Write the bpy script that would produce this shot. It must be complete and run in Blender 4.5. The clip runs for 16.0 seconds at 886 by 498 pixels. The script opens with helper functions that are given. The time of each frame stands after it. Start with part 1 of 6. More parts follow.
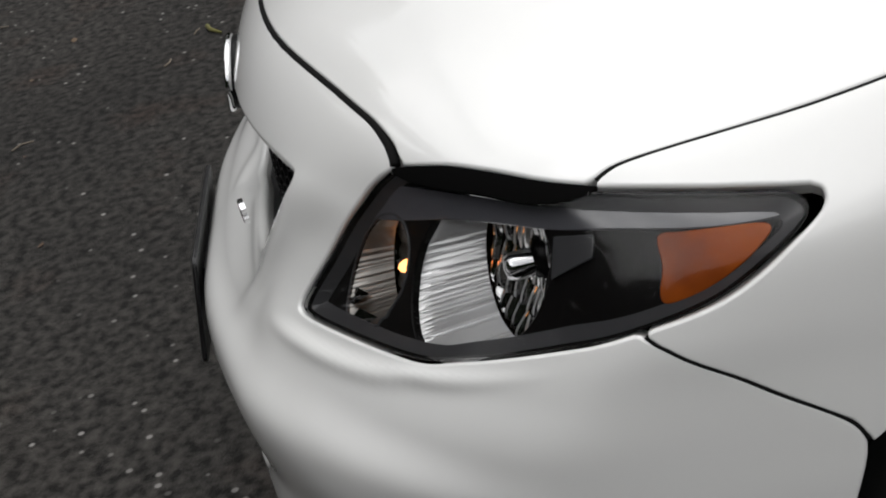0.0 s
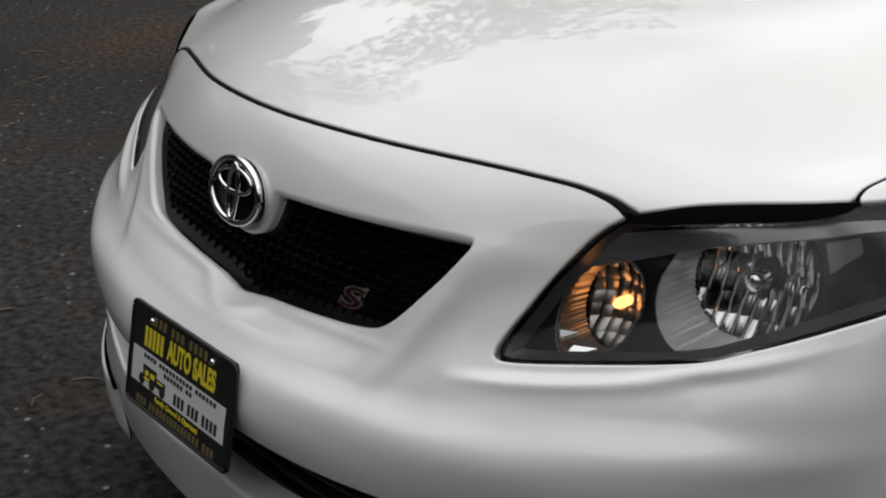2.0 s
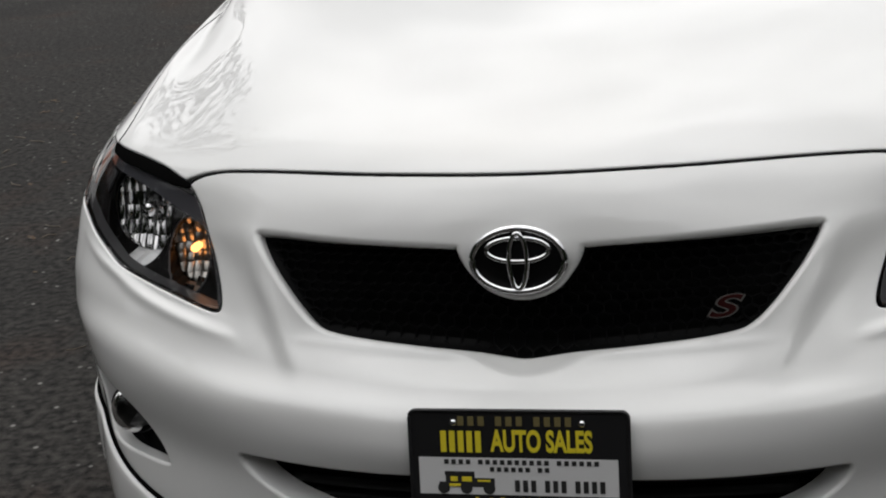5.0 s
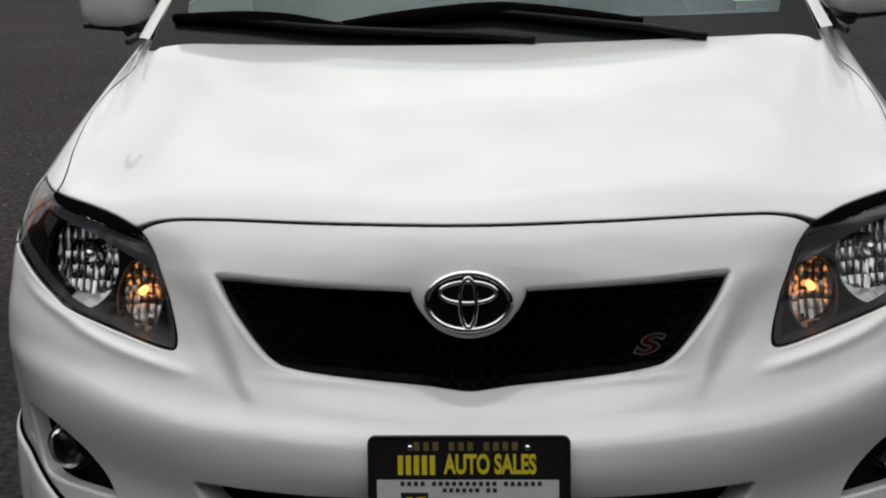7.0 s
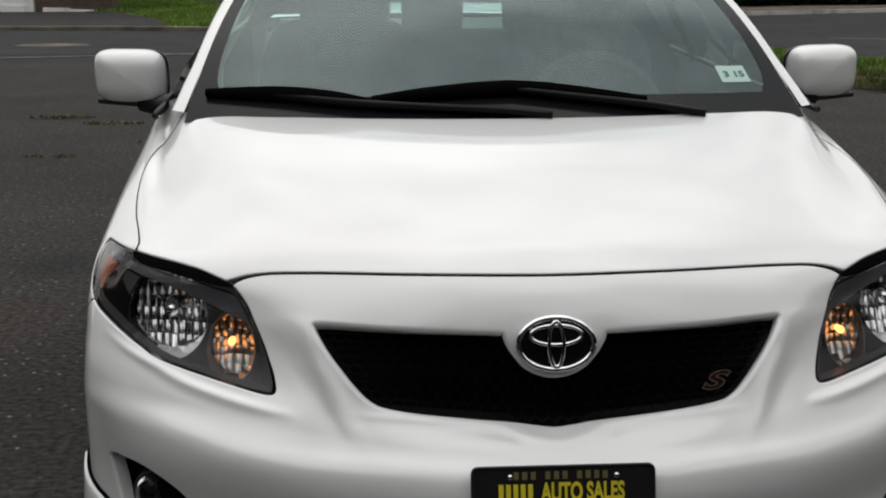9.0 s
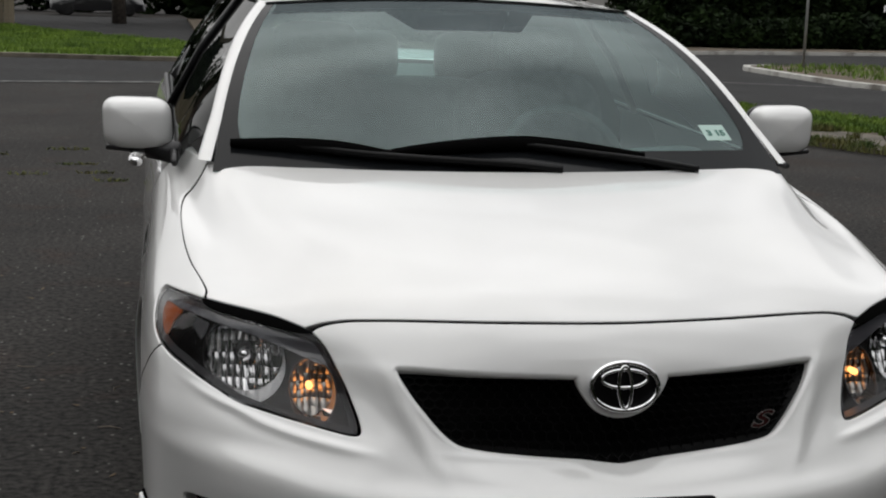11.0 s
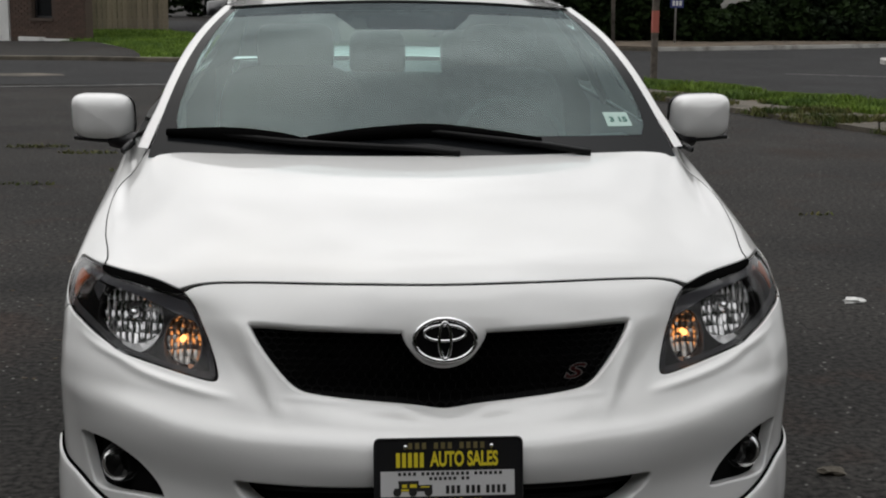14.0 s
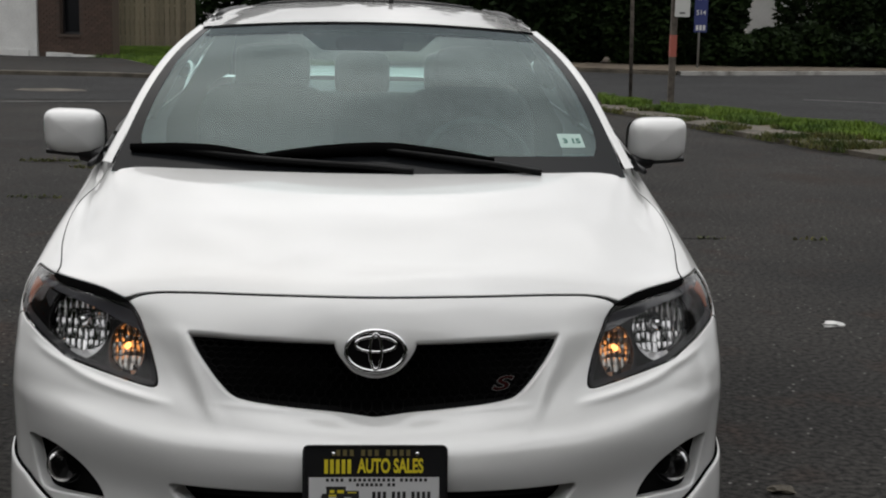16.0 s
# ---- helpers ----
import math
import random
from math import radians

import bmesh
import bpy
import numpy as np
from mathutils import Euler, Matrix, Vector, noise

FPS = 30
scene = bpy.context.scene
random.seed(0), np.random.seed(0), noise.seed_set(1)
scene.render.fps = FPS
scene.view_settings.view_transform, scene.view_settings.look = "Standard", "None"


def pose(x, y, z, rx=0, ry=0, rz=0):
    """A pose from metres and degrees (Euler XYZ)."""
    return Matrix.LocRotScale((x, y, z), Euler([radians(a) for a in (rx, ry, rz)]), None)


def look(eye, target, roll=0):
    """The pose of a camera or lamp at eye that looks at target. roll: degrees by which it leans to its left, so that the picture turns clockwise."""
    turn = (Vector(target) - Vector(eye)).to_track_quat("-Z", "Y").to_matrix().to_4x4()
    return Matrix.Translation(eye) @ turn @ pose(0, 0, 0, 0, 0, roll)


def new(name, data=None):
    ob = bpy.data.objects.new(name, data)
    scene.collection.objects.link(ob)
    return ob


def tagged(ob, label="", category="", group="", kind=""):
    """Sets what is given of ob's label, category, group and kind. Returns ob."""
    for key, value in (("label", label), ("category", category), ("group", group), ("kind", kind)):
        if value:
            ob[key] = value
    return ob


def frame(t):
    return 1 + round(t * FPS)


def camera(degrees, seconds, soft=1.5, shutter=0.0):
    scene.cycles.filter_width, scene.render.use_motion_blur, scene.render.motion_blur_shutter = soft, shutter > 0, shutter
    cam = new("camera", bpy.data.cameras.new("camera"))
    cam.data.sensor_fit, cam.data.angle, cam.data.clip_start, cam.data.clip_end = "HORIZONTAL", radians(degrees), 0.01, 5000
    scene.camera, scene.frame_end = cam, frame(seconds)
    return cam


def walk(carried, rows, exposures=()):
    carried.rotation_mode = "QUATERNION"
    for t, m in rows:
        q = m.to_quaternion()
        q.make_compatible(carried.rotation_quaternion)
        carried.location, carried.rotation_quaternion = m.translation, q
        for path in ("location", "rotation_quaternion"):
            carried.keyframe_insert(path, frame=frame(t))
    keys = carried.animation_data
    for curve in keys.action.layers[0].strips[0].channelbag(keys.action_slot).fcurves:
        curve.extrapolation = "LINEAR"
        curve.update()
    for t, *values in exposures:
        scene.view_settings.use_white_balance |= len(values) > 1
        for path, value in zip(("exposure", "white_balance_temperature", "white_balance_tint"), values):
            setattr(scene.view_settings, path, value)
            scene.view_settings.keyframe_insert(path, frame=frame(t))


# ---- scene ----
# ---------------------------------------------------------------- camera and its walk
from mathutils.geometry import delaunay_2d_cdt

cam = camera(34.70, 16.0, soft=2.0)
PATH = [
    (0.0, 1.7690, 0.2878, 1.3149, 61.251, 12.154, 85.573),
    (0.5, 1.8494, -0.0136, 1.2902, 66.560, 5.141, 78.362),
    (1.0, 1.8508, -0.3210, 1.2867, 68.888, 2.013, 69.442),
    (1.5, 1.7882, -0.6059, 1.3272, 68.359, 1.552, 60.854),
    (2.0, 1.6707, -0.8652, 1.3041, 69.478, 0.916, 53.378),
    (2.5, 1.4859, -1.1326, 1.3222, 69.605, 1.100, 45.071),
    (3.0, 1.3427, -1.2839, 1.2902, 71.236, 2.848, 40.645),
    (3.5, 1.0813, -1.4583, 1.2955, 71.615, 3.683, 33.080),
    (4.0, 0.8682, -1.5932, 1.2569, 72.338, 4.948, 27.219),
    (4.2, 0.7375, -1.6559, 1.2774, 71.336, 5.378, 23.351),
    (6.3, 0.2048, -1.9351, 1.3567, 73.941, 3.166, 7.149),
    (6.5, 0.1907, -1.9712, 1.3636, 74.015, 2.751, 6.296),
    (7.0, 0.1013, -2.0787, 1.3573, 74.647, 1.337, 3.433),
    (7.5, -0.0354, -2.1819, 1.3414, 75.326, -0.122, 0.257),
    (8.0, -0.1636, -2.2295, 1.3109, 76.658, -0.600, -2.025),
    (8.5, -0.2186, -2.2694, 1.3281, 77.458, -0.008, -2.203),
    (9.0, -0.3295, -2.2995, 1.3374, 78.445, 0.122, -3.436),
    (9.5, -0.4744, -2.3096, 1.3387, 79.742, 0.219, -5.644),
    (9.7, -0.5317, -2.3134, 1.3553, 80.082, 0.282, -6.598),
    (11.8, -0.8869, -2.5006, 1.4054, 79.222, -2.533, -11.685),
    (12.0, -0.8105, -2.5243, 1.3995, 78.914, -1.835, -10.755),
    (12.5, -0.6332, -2.5948, 1.3932, 78.600, -0.720, -8.539),
    (13.0, -0.4832, -2.6877, 1.4048, 78.802, -0.064, -6.716),
    (13.5, -0.3720, -2.7549, 1.4209, 79.052, 0.107, -5.572),
    (14.0, -0.2314, -2.8736, 1.4214, 79.632, -0.413, -4.406),
    (14.5, -0.1323, -2.9099, 1.4266, 80.201, -1.060, -3.675),
    (15.0, -0.0482, -2.9435, 1.4313, 80.515, -1.190, -3.089),
    (15.5, -0.0184, -2.9834, 1.4385, 80.496, -1.041, -2.942),
    (16.0, -0.0327, -2.9904, 1.4298, 80.447, -1.148, -3.131),
]
walk(cam, [(r[0], pose(*r[1:])) for r in PATH],
     exposures=[(0.0, 0.36), (0.6, 0.34), (1.0, 0.20), (1.5, 0.08), (2.5, 0.0), (3.0, 0.08), (4.0, 0.14), (6.5, -0.03), (8.0, -0.03), (9.0, 0.05), (12.0, 0.03), (16.0, 0.0)])

# ---------------------------------------------------------------- sky and light
world = bpy.data.worlds.new("overcast_sky")
scene.world = world
world.use_nodes = True
wn, wl = world.node_tree.nodes, world.node_tree.links
wn.clear()
w_out = wn.new("ShaderNodeOutputWorld")
w_bg = wn.new("ShaderNodeBackground")
w_sky = wn.new("ShaderNodeTexSky")
w_sky.sky_type = 'NISHITA'
w_sky.sun_disc = False
w_sky.sun_elevation = radians(58)
w_sky.sun_rotation = radians(-27)
w_sky.air_density, w_sky.dust_density = 1.0, 4.0
w_co = wn.new("ShaderNodeTexCoord")
w_noise = wn.new("ShaderNodeTexNoise")
w_noise.inputs["Scale"].default_value = 3.3
w_noise.inputs["Detail"].default_value = 7.0
w_noise.inputs["Roughness"].default_value = 0.55
w_ramp = wn.new("ShaderNodeValToRGB")
w_ramp.color_ramp.elements[0].position, w_ramp.color_ramp.elements[0].color = 0.37, (4.6, 4.64, 4.75, 1)
w_ramp.color_ramp.elements[1].position, w_ramp.color_ramp.elements[1].color = 0.61, (13.1, 13.02, 12.94, 1)
w_mix = wn.new("ShaderNodeMix")
w_mix.data_type = 'RGBA'
w_mix.inputs["Factor"].default_value = 0.94
wl.new(w_co.outputs["Generated"], w_noise.inputs["Vector"])
wl.new(w_noise.outputs["Fac"], w_ramp.inputs["Fac"])
wl.new(w_sky.outputs["Color"], w_mix.inputs["A"])
wl.new(w_ramp.outputs["Color"], w_mix.inputs["B"])
w_xyz = wn.new("ShaderNodeSeparateXYZ")
wl.new(w_co.outputs["Generated"], w_xyz.inputs["Vector"])
w_dome = wn.new("ShaderNodeMapRange")
w_dome.inputs["From Min"].default_value, w_dome.inputs["From Max"].default_value = 0.0, 1.0
w_dome.inputs["To Min"].default_value, w_dome.inputs["To Max"].default_value = 0.38, 1.38
wl.new(w_xyz.outputs["Z"], w_dome.inputs["Value"])
w_mul = wn.new("ShaderNodeMix")
w_mul.data_type, w_mul.blend_type = 'RGBA', 'MULTIPLY'
w_mul.inputs["Factor"].default_value = 1.0
wl.new(w_mix.outputs["Result"], w_mul.inputs["A"])
wl.new(w_dome.outputs["Result"], w_mul.inputs["B"])
wl.new(w_mul.outputs["Result"], w_bg.inputs["Color"])
w_bg.inputs["Strength"].default_value = 0.108
wl.new(w_bg.outputs["Background"], w_out.inputs["Surface"])

sun_data = bpy.data.lights.new("sun", 'SUN')
sun_data.energy, sun_data.angle, sun_data.color = 0.55, radians(120), (1.0, 0.985, 0.965)
sun = new("sun", sun_data)
sun.matrix_world = look((-2.5, 5, 9), (0, 0, 0))

# ---------------------------------------------------------------- materials
def material(name, color, rough=0.5, metal=0.0, coat=0.0, spec=0.5, emit=None, strength=0.0):
    m = bpy.data.materials.new(name)
    m.use_nodes = True
    b = m.node_tree.nodes["Principled BSDF"]
    b.inputs["Base Color"].default_value = (*color, 1)
    b.inputs["Roughness"].default_value = rough
    b.inputs["Metallic"].default_value = metal
    b.inputs["Coat Weight"].default_value = coat
    b.inputs["Coat Roughness"].default_value = 0.02
    b.inputs["Specular IOR Level"].default_value = spec
    if emit:
        b.inputs["Emission Color"].default_value = (*emit, 1)
        b.inputs["Emission Strength"].default_value = strength
    return m


def nodes_of(m):
    return m.node_tree.nodes, m.node_tree.links, m.node_tree.nodes["Principled BSDF"]


def mottle(m, c1, c2, scale, detail=6.0, low=0.35, high=0.65, fine=None, bump=0.0, bump_scale=None, rough=None):
    """Two-scale colour variation and a fine relief, in object space metres."""
    n, l, b = nodes_of(m)
    co = n.new("ShaderNodeTexCoord")
    t = n.new("ShaderNodeTexNoise")
    t.inputs["Scale"].default_value, t.inputs["Detail"].default_value = scale, detail
    l.new(co.outputs["Object"], t.inputs["Vector"])
    r = n.new("ShaderNodeValToRGB")
    r.color_ramp.elements[0].position, r.color_ramp.elements[0].color = low, (*c1, 1)
    r.color_ramp.elements[1].position, r.color_ramp.elements[1].color = high, (*c2, 1)
    l.new(t.outputs["Fac"], r.inputs["Fac"])
    out = r.outputs["Color"]
    if fine:
        f = n.new("ShaderNodeTexNoise")
        f.inputs["Scale"].default_value, f.inputs["Detail"].default_value = fine[0], 3.0
        l.new(co.outputs["Object"], f.inputs["Vector"])
        fr = n.new("ShaderNodeMapRange")
        fr.inputs["To Min"].default_value, fr.inputs["To Max"].default_value = fine[1], fine[2]
        fr.inputs["From Min"].default_value, fr.inputs["From Max"].default_value = 0.3, 0.7
        l.new(f.outputs["Fac"], fr.inputs["Value"])
        mx = n.new("ShaderNodeMix")
        mx.data_type, mx.blend_type = 'RGBA', 'MULTIPLY'
        mx.inputs["Factor"].default_value = 1.0
        l.new(out, mx.inputs["A"])
        l.new(fr.outputs["Result"], mx.inputs["B"])
        out = mx.outputs["Result"]
    l.new(out, b.inputs["Base Color"])
    if bump:
        bt = n.new("ShaderNodeTexNoise")
        bt.inputs["Scale"].default_value = bump_scale or scale * 10
        bt.inputs["Detail"].default_value = 4.0
        l.new(co.outputs["Object"], bt.inputs["Vector"])
        bp = n.new("ShaderNodeBump")
        bp.inputs["Strength"].default_value = bump
        bp.inputs["Distance"].default_value = 0.01
        l.new(bt.outputs["Fac"], bp.inputs["Height"])
        l.new(bp.outputs["Normal"], b.inputs["Normal"])
    return m


def pane(name, tint, rough=0.0, gloss=1.45, haze=0.0, shine=(1, 1, 1)):
    """Thin clear sheet: what is behind shows through the tint, Fresnel drives the gloss."""
    m = bpy.data.materials.new(name)
    m.use_nodes = True
    n, l = m.node_tree.nodes, m.node_tree.links
    n.clear()
    o = n.new("ShaderNodeOutputMaterial")
    tr = n.new("ShaderNodeBsdfTransparent")
    tr.inputs["Color"].default_value = (*tint, 1)
    gl = n.new("ShaderNodeBsdfGlossy")
    gl.inputs["Roughness"].default_value = rough
    gl.inputs["Color"].default_value = (*shine, 1)
    fr = n.new("ShaderNodeFresnel")
    fr.inputs["IOR"].default_value = gloss
    mx = n.new("ShaderNodeMixShader")
    l.new(fr.outputs["Fac"], mx.inputs["Fac"])
    l.new(tr.outputs["BSDF"], mx.inputs[1])
    l.new(gl.outputs["BSDF"], mx.inputs[2])
    last = mx.outputs["Shader"]
    # uneven teal diffuse haze, painted in to brighten the pane
    if haze:
        co = n.new("ShaderNodeTexCoord")
        tx = n.new("ShaderNodeTexNoise")
        tx.inputs["Scale"].default_value, tx.inputs["Detail"].default_value = 3.0, 5.0
        l.new(co.outputs["Object"], tx.inputs["Vector"])
        mr = n.new("ShaderNodeMapRange")
        mr.inputs["From Min"].default_value, mr.inputs["From Max"].default_value = 0.35, 0.65
        mr.inputs["To Min"].default_value, mr.inputs["To Max"].default_value = haze * 0.6, haze * 1.3
        l.new(tx.outputs["Fac"], mr.inputs["Value"])
        df = n.new("ShaderNodeBsdfDiffuse")
        df.inputs["Color"].default_value = (0.32, 0.46, 0.45, 1)
        m2 = n.new("ShaderNodeMixShader")
        l.new(mr.outputs["Result"], m2.inputs["Fac"])
        l.new(last, m2.inputs[1])
        l.new(df.outputs["BSDF"], m2.inputs[2])
        last = m2.outputs["Shader"]
    l.new(last, o.inputs["Surface"])
    return m


M_WHITE = material("white_car_paint", (0.80, 0.80, 0.785), 0.32, coat=1.0)
M_WHITE.node_tree.nodes["Principled BSDF"].inputs["Coat IOR"].default_value = 1.62
mottle(M_WHITE, (0.79, 0.79, 0.775), (0.81, 0.81, 0.80), 3.0)
M_BLACK = material("black_plastic", (0.012, 0.012, 0.013), 0.45)
mottle(M_BLACK, (0.010, 0.010, 0.011), (0.016, 0.016, 0.017), 60.0, bump=0.1, bump_scale=900)
M_GRILLE = material("black_mesh_plastic", (0.0022, 0.0022, 0.0024), 0.45, spec=0.14)
M_VOID = material("near_black_void", (0.006, 0.006, 0.006), 0.9, spec=0.1)
M_RUBBER = material("black_rubber", (0.004, 0.004, 0.004), 0.8, spec=0.0)
M_CHROME = material("chrome", (0.86, 0.86, 0.87), 0.06, metal=1.0)
M_REFLECT = material("reflector_chrome", (0.62, 0.62, 0.62), 0.06, metal=1.0)
M_FOG = material("dull_lamp_reflector", (0.060, 0.060, 0.060), 0.34, metal=0.8)
M_SMOKE = material("smoked_housing", (0.006, 0.0056, 0.0056), 0.22, spec=0.12)
M_RIB = material("ribbed_bright_plating", (0.95, 0.95, 0.95), 0.20, metal=0.55)
M_BEZEL = material("grey_bezel", (0.045, 0.045, 0.048), 0.22, spec=0.6)
M_LENS_SHEEN = material("glossy_lens_reflection", (0.080, 0.080, 0.090), 0.16, coat=1.0, spec=0.8)
M_AMBER = material("amber_reflector", (0.34, 0.055, 0.003), 0.3, spec=0.2)
M_PARK = material("satin_lamp_plating", (0.40, 0.385, 0.36), 0.30, metal=1.0)
mottle(M_AMBER, (0.20, 0.040, 0.004), (0.36, 0.080, 0.006), 22.0)
M_AMBER_LIT = material("lit_amber_bulb", (0.9, 0.35, 0.08), 0.2, emit=(1.0, 0.38, 0.11), strength=3.4)
M_LENS = pane("clear_lens", (0.95, 0.95, 0.95), 0.01, 1.33)
M_FOGLENS = pane("fog_lens_plastic", (0.85, 0.85, 0.85), 0.12, 1.22)
M_GLASS = pane("windshield_glass", (0.57, 0.82, 0.79), 0.0, 1.66, haze=0.06, shine=(0.80, 0.93, 0.93))
M_SIDEGLASS = pane("side_glass", (0.13, 0.15, 0.145), 0.0, 1.08)
M_REARGLASS = pane("rear_glass", (0.46, 0.52, 0.50), 0.0)
M_FRIT = material("black_glass_border", (0.008, 0.009, 0.010), 0.16, spec=0.14)
M_BAND = pane("dotted_shade_band", (0.66, 0.66, 0.68), 0.0, 1.02)
M_CABIN = material("grey_trim", (0.20, 0.205, 0.205), 0.7)
mottle(M_CABIN, (0.20, 0.205, 0.205), (0.25, 0.255, 0.255), 30.0, bump=0.15, bump_scale=500)
M_SEAT = material("grey_seat_cloth", (0.13, 0.13, 0.13), 0.9)
mottle(M_SEAT, (0.11, 0.11, 0.11), (0.15, 0.15, 0.15), 40.0, bump=0.3, bump_scale=700)
M_HEADLINER = material("light_headliner", (0.45, 0.45, 0.43), 0.9)
M_TYRE = material("tyre_rubber", (0.018, 0.018, 0.018), 0.8)
M_RIM = material("silver_rim", (0.55, 0.55, 0.56), 0.3, metal=0.8)
M_YELLOW = material("plate_yellow", (0.72, 0.60, 0.03), 0.4)
M_PLATEWHITE = material("plate_white", (0.62, 0.62, 0.62), 0.4)
M_PLATEBLACK = material("plate_black", (0.010, 0.010, 0.011), 0.35)
M_INK = material("black_ink", (0.02, 0.02, 0.02), 0.5)
M_OLD = material("worn_gold_print", (0.16, 0.13, 0.05), 0.5)
M_RED = material("dark_red_enamel", (0.035, 0.004, 0.004), 0.25)
M_STICKER = material("pale_green_sticker", (0.42, 0.57, 0.52), 0.6)
M_STICKERINK = material("green_sticker_print", (0.05, 0.16, 0.13), 0.6)

M_ASPHALT = material("worn_asphalt", (0.05, 0.05, 0.05), 0.9, spec=0.2)
M_ROAD = material("road_asphalt", (0.05, 0.05, 0.05), 0.9, spec=0.2)
M_CONCRETE = material("weathered_concrete", (0.33, 0.31, 0.28), 0.9)
mottle(M_CONCRETE, (0.060, 0.052, 0.039), (0.145, 0.126, 0.098), 2.5, fine=(60.0, 0.75, 1.15), bump=0.4, bump_scale=90)
M_KERBPAINT = material("worn_white_kerb_paint", (0.4, 0.4, 0.38), 0.85)
mottle(M_KERBPAINT, (0.16, 0.15, 0.13), (0.46, 0.45, 0.42), 2.0, low=0.3, high=0.5, fine=(50.0, 0.8, 1.1))
M_WHITELINE = material("worn_white_line", (0.50, 0.50, 0.48), 0.85)
mottle(M_WHITELINE, (0.03, 0.03, 0.03), (0.16, 0.16, 0.155), 5.0, low=0.38, high=0.62, fine=(80.0, 0.7, 1.1))
M_DIRT = material("bare_soil", (0.10, 0.075, 0.05), 1.0)
mottle(M_DIRT, (0.06, 0.045, 0.032), (0.14, 0.11, 0.075), 3.0, fine=(70.0, 0.6, 1.3), bump=0.6, bump_scale=60)
M_GRASS = material("green_grass", (0.06, 0.11, 0.02), 0.8)
mottle(M_GRASS, (0.055, 0.110, 0.008), (0.15, 0.235, 0.020), 1.3, fine=(30.0, 0.6, 1.3))
M_WEED = material("dry_weeds", (0.10, 0.11, 0.04), 0.9)
mottle(M_WEED, (0.035, 0.065, 0.008), (0.12, 0.11, 0.030), 4.0)
# leaf colours near black: the shade the foliage stands in is put into them
M_LEAF = material("shade_darkened_foliage", (0.03, 0.055, 0.015), 0.8, spec=0.12)
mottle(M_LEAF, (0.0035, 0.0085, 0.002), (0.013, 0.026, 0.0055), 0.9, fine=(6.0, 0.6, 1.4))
M_BARK = material("bark", (0.06, 0.05, 0.04), 0.95)
mottle(M_BARK, (0.04, 0.033, 0.027), (0.085, 0.07, 0.058), 8.0, bump=0.8, bump_scale=40)
M_BRICK = material("brown_brick", (0.14, 0.075, 0.055), 0.9)
M_MORTAR = material("mortar", (0.080, 0.058, 0.046), 0.95)
M_WALLWHITE = material("white_painted_wall", (0.72, 0.72, 0.70), 0.8)
mottle(M_WALLWHITE, (0.66, 0.66, 0.64), (0.75, 0.75, 0.73), 1.5, fine=(25.0, 0.92, 1.05))
M_FENCE = material("weathered_fence_wood", (0.22, 0.18, 0.13), 0.9)
M_POST = material("weathered_wooden_post", (0.10, 0.085, 0.07), 0.95)
mottle(M_POST, (0.07, 0.06, 0.05), (0.14, 0.12, 0.10), 12.0, bump=0.5, bump_scale=80)
M_REDPAINT = material("faded_red_paint", (0.42, 0.12, 0.09), 0.8)
M_STEEL = material("galvanised_steel", (0.35, 0.36, 0.36), 0.5, metal=0.6)
M_SIGNWHITE = material("white_sign_face", (0.68, 0.68, 0.66), 0.5)
M_SIGNBLUE = material("blue_sign_face", (0.030, 0.042, 0.16), 0.5)
M_SIGNGREEN = material("green_sign_face", (0.01, 0.16, 0.10), 0.5)
M_TWIG = material("dry_twig", (0.17, 0.14, 0.11), 0.9)
M_DEADLEAF = material("dead_leaf", (0.085, 0.050, 0.030), 0.9)
mottle(M_DEADLEAF, (0.055, 0.030, 0.024), (0.12, 0.085, 0.05), 1.5)
M_DARKCAR = material("dark_car_paint", (0.012, 0.012, 0.014), 0.3, coat=1.0)


def random_tint(m, c1, c2, fine=20.0):
    n, l, b = nodes_of(m)
    oi = n.new("ShaderNodeObjectInfo")
    co = n.new("ShaderNodeTexCoord")
    t = n.new("ShaderNodeTexNoise")
    t.inputs["Scale"].default_value, t.inputs["Detail"].default_value = fine, 5.0
    l.new(co.outputs["Object"], t.inputs["Vector"])
    add = n.new("ShaderNodeMath")
    add.operation = 'MULTIPLY_ADD'
    add.inputs[1].default_value = 0.8
    l.new(t.outputs["Fac"], add.inputs[0])
    sc = n.new("ShaderNodeMath")
    sc.operation = 'MULTIPLY_ADD'
    sc.inputs[1].default_value, sc.inputs[2].default_value = 0.6, -0.25
    l.new(oi.outputs["Random"], sc.inputs[0])
    l.new(sc.outputs["Value"], add.inputs[2])
    r = n.new("ShaderNodeValToRGB")
    r.color_ramp.elements[0].color, r.color_ramp.elements[1].color = (*c1, 1), (*c2, 1)
    l.new(add.outputs["Value"], r.inputs["Fac"])
    l.new(r.outputs["Color"], b.inputs["Base Color"])


random_tint(M_BRICK, (0.062, 0.040, 0.030), (0.110, 0.070, 0.052))
random_tint(M_FENCE, (0.12, 0.10, 0.07), (0.30, 0.25, 0.18), 9.0)


# stains on the lot: place, reach, colour
PATCHES = (((-4.0, 1.75, 0), 0.75, (0.046, 0.028, 0.017)), ((-3.3, -0.3, 0), 0.5, (0.048, 0.027, 0.022)), ((-1.75, 2.9, 0), 0.55, (0.040, 0.027, 0.022)), ((-1.75, 3.95, 0), 0.45, (0.009, 0.009, 0.009)), ((2.6, 4.6, 0), 0.9, (0.012, 0.012, 0.012)))


